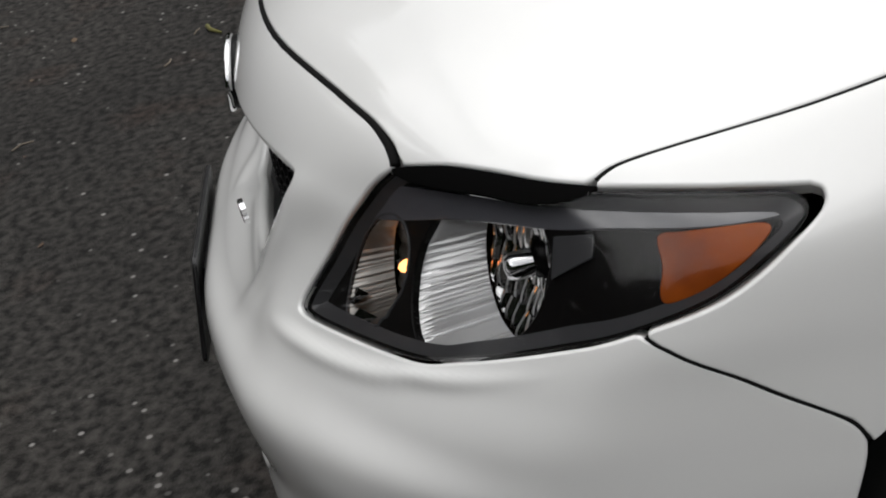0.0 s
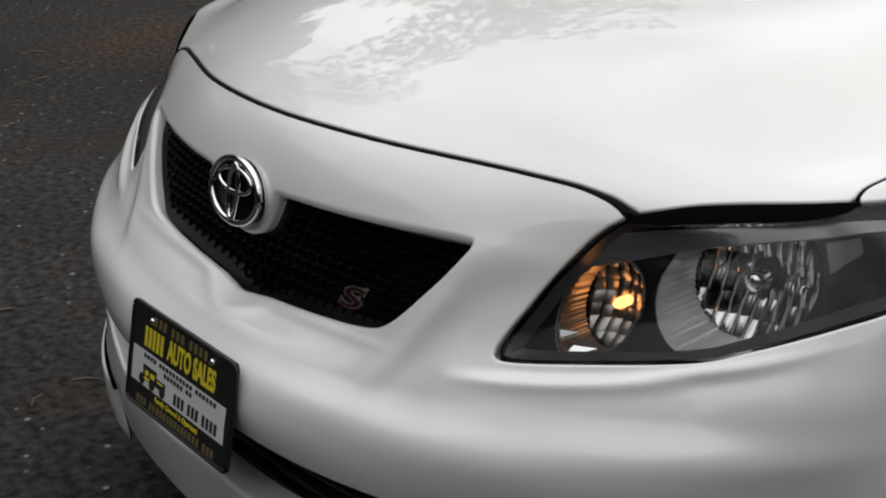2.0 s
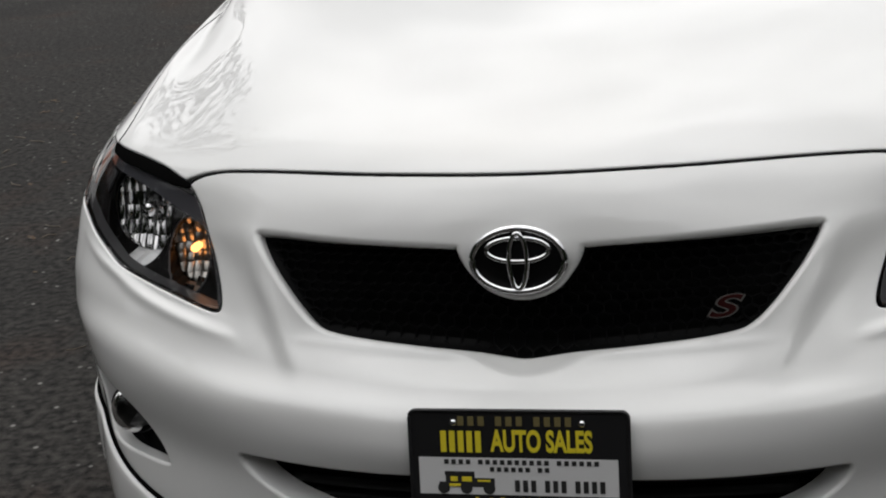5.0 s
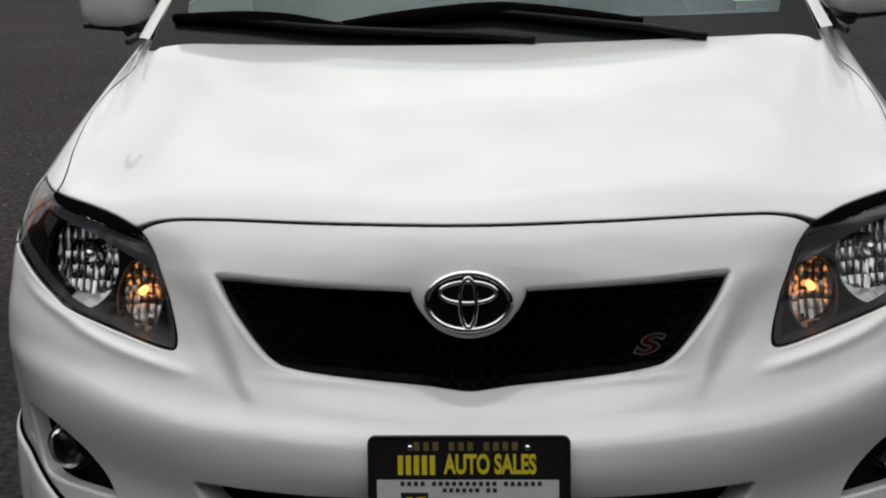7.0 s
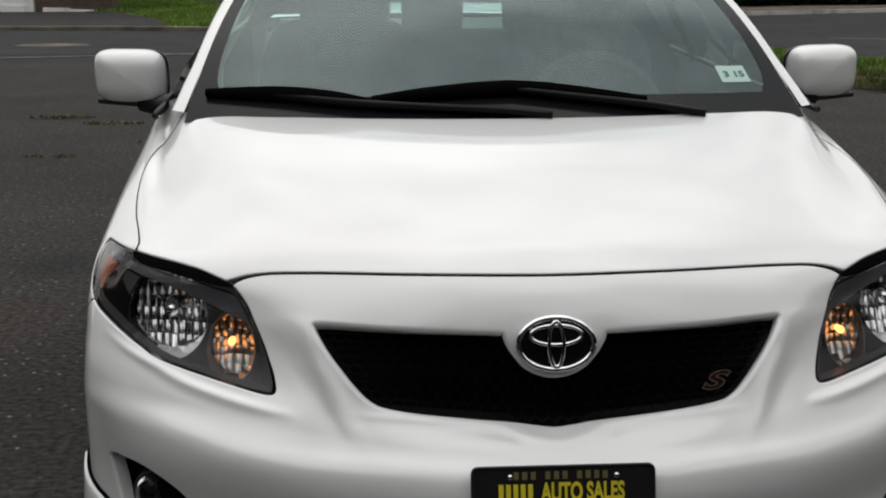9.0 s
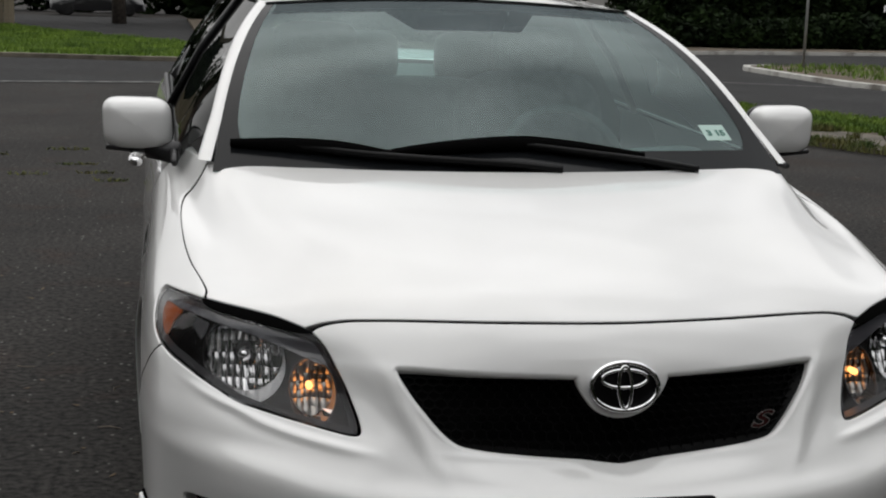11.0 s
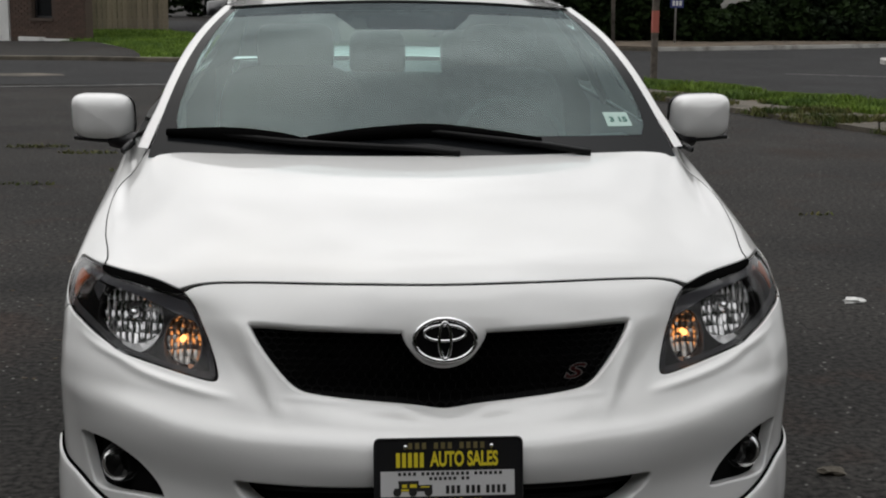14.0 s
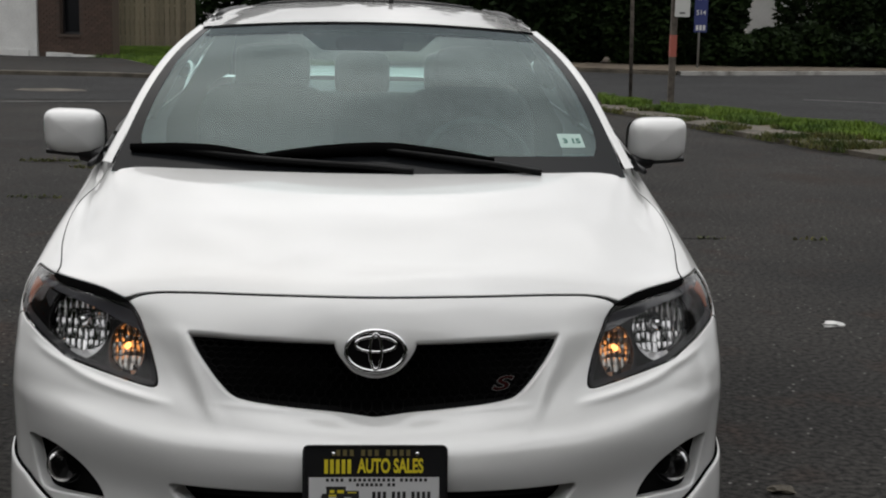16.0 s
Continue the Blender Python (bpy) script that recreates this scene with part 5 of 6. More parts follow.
for y in (0.835, 3.44):
    for side in (1, -1):
        wheel(0.765 * side, y, side)
for side in (1, -1):
    m = pose(0.60 * side, 0.835, 0.33, 0, 90, 0)
    v, f = revolve([(0.35, -0.26 ), (0.36, 0.0), (0.36, 0.25)], m, 40)
    mesh_object("wheel_liner", v, f, M_VOID, car)

# ---------------------------------------------------------------- mirrors
for side in (1, -1):
    mir = new("side_mirror")
    mir.parent = car
    mir["label"] = "white door mirror on a black foot"
    rows = []
    n = 40
    for d, sc in ((0.0, 0.03), (0.0009, 0.22), (0.0038, 0.45), (0.0088, 0.66), (0.018, 0.83), (0.032, 0.94), (0.055, 1.0), (0.085, 1.0), (0.10, 0.97)):
        ring = []
        for i in range(n):
            a = 2 * math.pi * i / n
            ca, sa = math.cos(a), math.sin(a)
            px = 0.088 * sc * math.copysign(abs(ca) ** 0.48, ca)
            pz = 0.067 * sc * math.copysign(abs(sa) ** 0.48, sa)
            ring.append((side * (0.889 + px + 0.006 * sa), 1.290 + d + 0.10 * max(px, -0.05) * 0.5, 1.003 + pz + 0.04 * px * 0.4))
        rows.append(ring)
    grid_mesh("mirror_shell", np.array(rows), M_WHITE, mir, close_u=True, flip=side < 0)
    mesh_object("shell_nose", rows[0], [tuple(range(n)) if side < 0 else tuple(range(n))[::-1]], M_WHITE, mir)
    back = []
    for d, sc in ((-0.002, 0.985), (0.012, 0.97), (0.022, 0.90)):
        back.append([(side * 0.881 + (x - side * 0.889) * sc, y + d, 1.003 + (z - 1.003) * sc) for x, y, z in rows[-1]])
    grid_mesh("mirror_back", np.array(back), M_BLACK, mir, "black rear housing", close_u=True, flip=side < 0)
    mesh_object("mirror_glass", [(x, y + 0.020, z) for x, y, z in rows[-1]], [tuple(range(n))], M_CHROME, mir, "mirror glass")
    v, f = tube([(0.968 * side, 1.335, 0.944), (0.90 * side, 1.330, 0.938), (0.82 * side, 1.325, 0.932)], 0.013, 8, squash=0.55)
    mesh_object("lower_trim", v, f, M_BLACK, mir)
    v, f = tube([(0.86 * side, 1.350, 0.942), (0.81 * side, 1.335, 0.932), (0.765 * side, 1.31, 0.928)], 0.040, 10, squash=0.75)
    mesh_object("mirror_foot", v, f, M_BLACK, mir)

# ---------------------------------------------------------------- cabin
dash = np.array([[(s * 0.70, 1.00 + 0.16 * s * s + 0.62 * k, 0.905 + 0.035 * math.sin(k * 3.0) - 0.02 * k) for s in np.linspace(-1, 1, 20)] for k in np.linspace(0, 1, 8)])
grid_mesh("dashboard", dash, M_CABIN, car, "grey padded dashboard top")
mesh_object("dashboard_face", [(-0.70, 1.70, 0.885), (0.70, 1.70, 0.885), (0.70, 1.66, 0.45), (-0.70, 1.66, 0.45)], [(0, 1, 2, 3)], M_CABIN, car)
wheel_m = pose(0.36, 1.70, 0.845, 58, 0, 0)
v, f = tube([wheel_m @ Vector((0.185 * math.cos(a), 0.185 * math.sin(a), 0)) for a in np.linspace(0, 2 * math.pi, 41)[:-1]], 0.014, 10, closed=True)
sw = mesh_object("steering_wheel", v, f, M_SEAT, car, "grey steering wheel")
for a in (0.2, 2.94, -1.57):
    v, f = tube([wheel_m @ Vector((0.04 * math.cos(a), 0.04 * math.sin(a), -0.01)), wheel_m @ Vector((0.18 * math.cos(a), 0.18 * math.sin(a), 0))], 0.016, 8, squash=0.5)
    mesh_object("wheel_spoke", v, f, M_SEAT, sw)
v, f = revolve([(0.0001, 0.02), (0.06, 0.015), (0.075, -0.01), (0.07, -0.03)], wheel_m, 24)
mesh_object("wheel_hub", v, f, M_SEAT, sw)


def cushion(name, center, size, parent, mat, tilt=0.0, power=0.45):
    n, m = 20, 12
    rows = []
    R_ = Matrix.Rotation(radians(tilt), 3, 'X')
    for j in range(m + 1):
        b = -math.pi / 2 + math.pi * j / m
        ring = []
        for i in range(n):
            a = 2 * math.pi * i / n
            sg = lambda q: math.copysign(abs(q) ** power, q)
            p = Vector((size[0] / 2 * sg(math.cos(b)) * sg(math.cos(a)), size[1] / 2 * sg(math.cos(b)) * sg(math.sin(a)), size[2] / 2 * sg(math.sin(b))))
            ring.append(tuple(Vector(center) + R_ @ p))
        rows.append(ring)
    return grid_mesh(name, np.array(rows), mat, parent, close_u=True)


for x in (-0.36, 0.36):
    seat = new("front_seat")
    seat.parent = car
    cushion("seat_back", (x, 2.10, 0.78), (0.50, 0.14, 0.62), seat, M_SEAT, -14)
    cushion("seat_base", (x, 1.85, 0.42), (0.50, 0.50, 0.16), seat, M_SEAT, 4)
    cushion("headrest", (x + 0.02, 2.20, 1.135), (0.27, 0.10, 0.18), seat, M_SEAT, -8)
    for k in (-0.07, 0.07):
        v, f = tube([(x + k, 2.17, 1.00), (x + k, 2.18, 1.10)], 0.007, 8)
        mesh_object("headrest_post", v, f, M_CHROME, seat)
bench = new("rear_seat")
bench.parent = car
cushion("bench_back", (0, 3.15, 0.68), (1.24, 0.16, 0.58), bench, M_SEAT, -16)
for x in (-0.40, -0.01, 0.38):
    cushion("headrest", (x, 3.26, 1.035), (0.24, 0.09, 0.20), bench, M_SEAT, -10)
mesh_object("parcel_shelf", [(-0.62, 3.30, 0.93), (0.62, 3.30, 0.93), (0.62, 3.88, 0.955), (-0.62, 3.88, 0.955)], [(0, 1, 2, 3)], M_CABIN, car)
# dark panels added inside to block daylight from the rear side windows
for side in (1, -1):
    ty = np.linspace(2.30, 3.80, 10)
    trim = np.array([[(0.745 * side, y, 0.60) for y in ty], [(0.735 * side, y, 0.93) for y in ty],
                     [(side * float(np.interp(y, (2.3, 3.0, 3.8), (0.525, 0.520, 0.63))), y, float(np.interp(y, (2.3, 2.7, 3.1, 3.8), (1.285, 1.285, 1.27, 0.985)))) for y in ty]])
    grid_mesh("rear_light_blocker", trim, M_SEAT, car, "dark cloth panel added to block light from the rear side windows", flip=side > 0)
grid_mesh("headliner", strip_grid(lambda s, t: roof_point(s, t) - np.array([0, 0, 0.03]), -0.97, 0.97, 0.0, 1.0, 12, 10), M_HEADLINER, car, "light cloth headliner", flip=True)
cushion("rear_view_mirror", (0.0, 1.66, 1.262), (0.22, 0.03, 0.05), car, M_BLACK)

# ---------------------------------------------------------------- road, kerbs, verges
road = sheet("road", [(-60, 17.6), (-3.0, 18.5), (3.6, 19.9), (4.0, 20.6), (6.75, 15.0), (9.7, 8.2), (20, -12), (90, -30), (90, 60), (4, 60), (-2, 60), (-60, 60)], 0.006, M_ROAD, "grey asphalt road past the lot")
sheet("gutter", [(-30, 17.35), (-5.3, 17.75), (-3.3, 18.25), (-0.5, 18.7), (-0.5, 18.95), (-3.3, 18.5), (-5.3, 17.87), (-30, 17.5)], 0.010, M_WHITELINE, "pale worn gutter line at the lot's edge", category="gutter")
sheet("road_marking", [(7.7, 21.55), (14.0, 18.35), (14.0, 18.5), (7.7, 21.7)], 0.011, M_WHITELINE, "worn pale lane line", category="marking")


def kerb_line(name, pts, h, w, mat, label, category="kerb"):
    L = [Vector((x, y, 0)) for x, y in pts]
    v, f = [], []
    for i, p in enumerate(L):
        d = (L[min(i + 1, len(L) - 1)] - L[max(i - 1, 0)]).normalized()
        n = Vector((-d.y, d.x, 0))
        for a, z in ((0, 0.0), (0.01, h * 0.9), (0.03, h), (w, h), (w, 0.0)):
            v.append(p + n * a + Vector((0, 0, z)))
    for i in range(len(L) - 1):
        for j in range(4):
            f.append((i * 5 + j, i * 5 + j + 1, i * 5 + 5 + j + 1, i * 5 + 5 + j))
    return tagged(mesh_object(name, v, f, mat, smooth=False), label, category, kind="structure")


kerb_line("kerb_left", [(-16.0, 25.9), (-9.0, 25.75), (-5.0, 25.55), (-4.6, 25.35), (-2.0, 24.75), (0.2, 24.6)], 0.09, 0.16, M_CONCRETE, "grey concrete kerb before the lawn")
kerb_line("kerb_far", [(60, 40), (24, 36.0), (14.2, 33.9), (11.9, 32.8), (9.8, 31.9), (8.4, 31.3), (7.5, 31.0)], 0.10, 0.16, M_KERBPAINT, "worn white painted kerb across the road")
kerb_line("kerb_corner", [(7.5, 31.0), (6.9, 31.3), (5.6, 32.0), (0, 34.5)], 0.08, 0.14, M_CONCRETE, "grey concrete kerb across the road")
sheet("pavement", [(-9.0, 25.93), (-5.0, 25.73), (-4.0, 25.6), (-4.4, 28.5), (-6.2, 33.6), (-30, 36), (-30, 26.1), (-16, 26.08)], 0.08, M_ASPHALT, "dark asphalt apron before the brick building", thick=0.08, category="apron")
island = sheet("traffic_island", [(10.85, 25.2), (11.1, 25.9), (11.8, 26.2), (22, 27), (26, 20), (15, 15.2), (11.3, 18.6), (10.75, 20.5), (10.75, 23.0)], 0.085, M_DIRT, "soil and grass island with a pale kerb", thick=0.085)
kerb_line("kerb_island", [(11.8, 26.3), (11.1, 26.0), (10.8, 25.2), (10.7, 23.0), (10.7, 20.5), (11.2, 18.5), (15, 15.0)], 0.10, 0.16, M_KERBPAINT, "broken white painted kerb of the island")
walk_edge = [(3.45, 18.2), (4.1, 15.2), (4.7, 13.1), (5.3, 11.15), (5.9, 9.9), (7.5, 6.4)]
grass_near = [(3.65, 18.7), (4.55, 16.1), (5.2, 14.3), (5.95, 12.8), (6.6, 11.4), (8.3, 7.2)]
grass_far = [(3.85, 20.4), (5.3, 17.5), (6.6, 14.75), (7.4, 12.8), (9.6, 8.0)]
for a, b, c, d in zip(walk_edge[:-1], walk_edge[1:], grass_near[:-1], grass_near[1:]):
    ob = sheet("pavement_slab", [(a[0] + .01, a[1] - .03), (b[0] + .01, b[1] + .03), (d[0], d[1] + .03), (c[0], c[1] - .03)], 0.045 + 0.02 * random.random(), M_CONCRETE, "broken grey concrete pavement slab beside the verge", thick=0.06, category="pavement")
sheet("verge", grass_near + grass_far[::-1], 0.05, M_DIRT, "soil of the grass verge", thick=0.06)
sheet("lawn", [(-4.0, 25.75), (-2, 25.1), (0, 24.9), (0.3, 31.0), (-2.0, 35.0), (-5.2, 42.0), (-12, 45), (-8.5, 36), (-6.0, 33.0), (-4.6, 28.5)], 0.07, M_GRASS, "mown green lawn behind the kerb", thick=0.07)
sheet("far_verge", [(60, 40.2), (24, 36.2), (14.2, 34.1), (11.9, 33.0), (9.8, 32.04), (8.4, 31.44), (7.5, 31.14), (6.9, 31.43), (5.6, 32.13), (0, 34.63), (0, 60), (60, 60)], 0.10, M_DIRT, "shaded soil below the hedge", thick=0.1)


def blades(name, region, n, h, mat, label, seed, lean=0.5, z=0.05, clump=0.0, category="grass", width=0.006):
    """Many thin blades, uneven, over a polygon."""
    rnd = random.Random(seed)
    P = np.array(region)
    lo, hi = P.min(0), P.max(0)
    spots = []
    while len(spots) < n:
        q = np.array([[lo[0] + (hi[0] - lo[0]) * rnd.random(), lo[1] + (hi[1] - lo[1]) * rnd.random()] for _ in range(2000)])
        q = q[inside(P, q)]
        spots += [tuple(p) for p in q if noise.noise((p[0] * 1.7, p[1] * 1.7, 0)) > clump - 0.5]
    V, F = [], []
    for x, y in spots[:n]:
        hh = h * (0.4 + 0.9 * rnd.random()) * (0.7 + 0.6 * (noise.noise((x * 0.9, y * 0.9, 3)) + 0.5))
        a = rnd.random() * 6.28
        w = width * (0.7 + 0.8 * rnd.random())
        dx, dy = math.cos(a) * w, math.sin(a) * w
        lx, ly = (rnd.random() - .5) * lean * hh * 2, (rnd.random() - .5) * lean * hh * 2
        s = len(V)
        V += [(x - dx, y - dy, z), (x + dx, y + dy, z), (x + lx * .5 + dx * .7, y + ly * .5 + dy * .7, z + hh * .6), (x + lx * .5 - dx * .7, y + ly * .5 - dy * .7, z + hh * .6), (x + lx, y + ly, z + hh)]
        F += [(s, s + 1, s + 2, s + 3), (s + 3, s + 2, s + 4)]
    return tagged(mesh_object(name, V, F, mat, smooth=False), label, category, kind="stuff")


blades("verge_grass", grass_near + grass_far[::-1], 34000, 0.085, M_GRASS, "long green grass of the roadside verge", 5, 0.6, 0.04, 0.35, width=0.010)
blades("pavement_weeds", walk_edge + grass_near[::-1], 6500, 0.070, M_WEED, "dry weeds in the broken pavement joints", 6, 0.8, 0.05, 0.75)
_edge = [(x - 0.12, y - 0.10) for x, y in walk_edge] + [(x + 0.22, y + 0.14) for x, y in walk_edge[::-1]]
blades("edge_weeds", _edge, 3200, 0.075, M_WEED, "ragged green weeds along the broken pavement edge", 9, 0.9, 0.02, 0.5, category="weeds")
blades("lawn_grass", [(-4.0, 25.8), (-2, 25.2), (-0.1, 25.1), (0.2, 31.0), (-2.1, 34.8), (-5.6, 42.8), (-9.5, 42.8), (-8.0, 35.5), (-5.8, 32.8), (-4.5, 28.5)], 36000, 0.09, M_GRASS, "short green lawn grass", 7, 0.6, 0.06, 0.0, width=0.012)
blades("island_grass", [(11.1, 25.4), (12, 26), (21, 26.5), (24, 20.5), (15, 16), (11.6, 20.8), (11.1, 23)], 7000, 0.10, M_GRASS, "patchy grass on the island", 8, 0.6, 0.085, 0.3, width=0.012)
for k, (x, y, r, n) in enumerate(((-2.35, 9.6, 0.18, 160), (-2.88, 10.1, 0.20, 170), (-1.66, 10.0, 0.13, 90), (-1.52, 8.97, 0.12, 90), (-1.34, 8.43, 0.10, 70), (-1.23, 8.0, 0.09, 60), (-1.83, 8.35, 0.10, 50), (-2.45, 7.6, 0.16, 70), (2.23, 6.0, 0.07, 26), (2.89, 6.0, 0.10, 40))):
    poly = [(x + r * math.cos(a) * 1.5, y + r * 0.45 * math.sin(a)) for a in np.linspace(0, 6.28, 10)[:-1]]
    blades("crack_weeds", poly, n * 2 // 3, 0.026, M_WEED, "low dry weeds in a crack of the asphalt", 20 + k, 1.3, 0.0, -1.0, category="weeds")

sheet("concrete_patch", [(-5.75, 20.6), (-5.2, 20.35), (-4.55, 20.6), (-4.65, 21.0), (-5.2, 21.3), (-5.7, 21.1)], 0.010, M_CONCRETE, "worn pale concrete patch in the road", category="patch")

# ---------------------------------------------------------------- building, fence, signs
bld = thing("building", "brown brick building with a white painted wing beside a lawn", "building", at=(0, 0, 0))
B0, B1 = Vector((-8.63, 35.5, 0)), Vector((-6.44, 34.0, 0))
bdir = (B1 - B0).normalized()
bn = Vector((bdir.y, -bdir.x, 0))
blen = (B1 - B0).length


def bld_box(name, a, b, z0, z1, out, thick, mat, label="", parent=None):
    """A block on the brick front: along a..b metres, z0..z1, standing out by `out`."""
    bm = bmesh.new()
    v = []
    for z in (z0, z1):
        for s, o in ((a, out), (b, out), (b, out - thick), (a, out - thick)):
            v.append(bm.verts.new(B0 + bdir * s + bn * o + Vector((0, 0, z))))
    for q in ((0, 1, 5, 4), (1, 2, 6, 5), (2, 3, 7, 6), (3, 0, 4, 7), (4, 5, 6, 7), (3, 2, 1, 0)):
        bm.faces.new([v[i] for i in q])
    bmesh.ops.recalc_face_normals(bm, faces=bm.faces)
    return part(name, bm, mat, parent or bld, label, smooth=False)


w0, w1, ws = 0.78, 1.50, 0.62
bw = bld_box("wall", 0, w0, 0, 4.2, 0, 0.25, M_MORTAR, "brown brick wall")
bld_box("wall", w1, blen, 0, 4.2, 0, 0.25, M_MORTAR)
bld_box("wall", w0, w1, 0, ws, 0, 0.25, M_MORTAR)
bld_box("wall", w0, w1, 2.3, 4.2, 0, 0.25, M_MORTAR)
side_dir = Vector((-0.30, 0.95, 0)).normalized()
vv_ = [B1 + bn * -0.25 + side_dir * a + Vector((0, 0, z)) for a in (0, 6.0) for z in (0, 4.2)]
vv_ += [p + Vector((-0.25, -0.02, 0)) for p in vv_]
mesh_object("return_wall", vv_, [(0, 2, 3, 1), (4, 5, 7, 6), (1, 3, 7, 5), (0, 1, 5, 4), (2, 6, 7, 3)], M_MORTAR, bld, smooth=False)
bld_box("white_wall", -9.0, -0.02, 0, 4.2, 0.06, 0.4, M_WALLWHITE, "white painted wall")
bld_box("roof", -9.2, blen + 0.1, 4.2, 4.4, 0.2, 3.0, M_CONCRETE)
win = bld_box("window", w0 + 0.06, w1 - 0.06, ws + 0.06, 2.24, -0.16, 0.02, M_FRIT, "narrow dark window")
bld_box("window_sill", w0 - 0.05, w1 + 0.05, ws - 0.07, ws, 0.05, 0.2, M_MORTAR, parent=win)
for a, b in ((w0, w0 + 0.06), (w1 - 0.06, w1)):
    bld_box("window_frame", a, b, ws, 2.3, -0.12, 0.08, M_BLACK, parent=win)
bld_box("window_frame", w0, w1, ws, ws + 0.06, -0.12, 0.08, M_BLACK, parent=win)
for a, b, z in ((0.35, 1.25, 0.10), (1.1, 2.2, 0.07), (-1.6, -0.3, 0.14)):
    bld_box("wall_foot_patch", a, b, 0.0, z + 0.04, 0.09, 0.1, M_WALLWHITE, "flaking white paint at the foot")
brick_mesh = None
bl, bh = 0.205, 0.058
row = 0
z = 0.16
while z < 1.95:
    s = -0.10 if row % 2 else 0.005
    while s < blen:
        a, b = max(s, 0.0), min(s + bl, blen)
        mid = (a + b) / 2
        if b - a > 0.05 and not (w0 - 0.10 < mid < w1 + 0.10 and z > ws - 0.1):
            if brick_mesh is None:
                bmq = box_bm((bl, 0.03, bh))
                brick_mesh = bpy.data.meshes.new("brick")
                bmq.to_mesh(brick_mesh)
                bmq.free()
                brick_mesh.materials.append(M_BRICK)
            br = new("brick", brick_mesh)
            br.parent = bw
            br.matrix_world = Matrix.Translation(B0 + bdir * mid + bn * (0.002 + 0.003 * random.random()) + Vector((0, 0, z))) @ Matrix.Rotation(math.atan2(bdir.y, bdir.x), 4, 'Z') @ Matrix.Diagonal(((b - a) / bl, 1, 1, 1))
        s += bl + 0.012
    z += bh + 0.012
    row += 1

fence = thing("wooden_fence", "weathered stockade fence of upright boards behind the lawn", "fence")
x = -10.2
k = 0
while x < -5.45:
    w = 0.135 + 0.02 * random.random()
    h = 1.78 + 0.06 * random.random()
    bm = bmesh.new()
    vs = [bm.verts.new(p) for p in ((-w / 2, -0.01, 0), (w / 2, -0.01, 0), (w / 2, -0.01, h - 0.05), (0, -0.01, h), (-w / 2, -0.01, h - 0.05),
                                    (-w / 2, 0.01, 0), (w / 2, 0.01, 0), (w / 2, 0.01, h - 0.05), (0, 0.01, h), (-w / 2, 0.01, h - 0.05))]
    bm.faces.new(vs[:5])
    bm.faces.new(vs[:4:-1])
    for i in range(5):
        j = (i + 1) % 5
        bm.faces.new((vs[j], vs[i], vs[i + 5], vs[j + 5]))
    bmesh.ops.recalc_face_normals(bm, faces=bm.faces)
    bo = part("board", bm, M_FENCE, fence, smooth=False)
    bo.matrix_world = pose(x, 43.0 + 0.012 * random.random(), 0.05, 0, 0.6 * (random.random() - .5), 2 * (random.random() - .5))
    x += w + 0.012
for z in (0.4, 1.4):
    bm = box_bm((4.8, 0.05, 0.09), (-7.85, 43.06, z))
    part("rail", bm, M_FENCE, fence, smooth=False)

post = thing("wooden_post", "weathered wooden post with faded red band and white sign", "sign post")
part("post", box_bm((0.095, 0.095, 1.95), (4.84, 19.4, 0.975)), M_POST, post, smooth=False, bevel=0.008)
part("red_band", box_bm((0.100, 0.100, 0.34), (4.84, 19.4, 0.95)), M_REDPAINT, post, "faded red reflective band", smooth=False)
sg = part("sign_plate", box_bm((0.24, 0.006, 0.52), (4.955, 19.345, 1.665)), M_SIGNWHITE, post, "white sign with black symbols", smooth=False)
part("sign_symbol", box_bm((0.09, 0.004, 0.022), (4.955, 19.340, 1.465)), M_INK, sg, smooth=False)
for dx in (-0.045, 0.045):
    part("sign_symbol", box_bm((0.020, 0.004, 0.08), (4.955 + dx, 19.340, 1.745)), M_INK, sg, smooth=False)
part("sign_symbol", box_bm((0.11, 0.004, 0.020), (4.955, 19.340, 1.70)), M_INK, sg, smooth=False)
pole = thing("thin_pole", "thin rusty pole standing in the grass verge", "pole")
v, f = tube([(4.45, 20.74, 0.0), (4.42, 20.74, 1.6), (4.39, 20.74, 3.2)], 0.032, 10)
mesh_object("pole_shaft", v, f, M_POST, pole)
rs = thing("route_sign", "blue route sign on a steel pole across the road", "sign")
v, f = tube([(8.60, 33.62, 0.0), (8.60, 33.62, 3.0)], 0.028, 8)
mesh_object("pole_shaft", v, f, M_STEEL, rs)
bs = part("blue_plate", box_bm((0.34, 0.01, 1.05), (8.62, 33.58, 1.53)), M_SIGNBLUE, rs, smooth=False)
lettering("route_number", "514", 0.17, pose(8.62, 33.57, 1.50, 90), M_SIGNWHITE, bs, depth=0.003, bold=0.002)
for z, n in ((1.12, 3), (1.90, 3)):
    for i in range(n):
        part("print_bar", box_bm((0.06, 0.006, 0.13), (8.62 + (i - (n - 1) / 2) * 0.09, 33.57, z)), M_SIGNWHITE, bs, smooth=False)
part("green_plate", box_bm((0.8, 0.01, 0.18), (8.25, 33.56, 2.15)), M_SIGNGREEN, rs, smooth=False)
ip = thing("island_pole", "thin steel pole on the traffic island", "pole")
v, f = tube([(12.0, 25.0, 0.1), (12.0, 25.0, 3.0)], 0.028, 8)
mesh_object("pole_shaft", v, f, M_STEEL, ip)

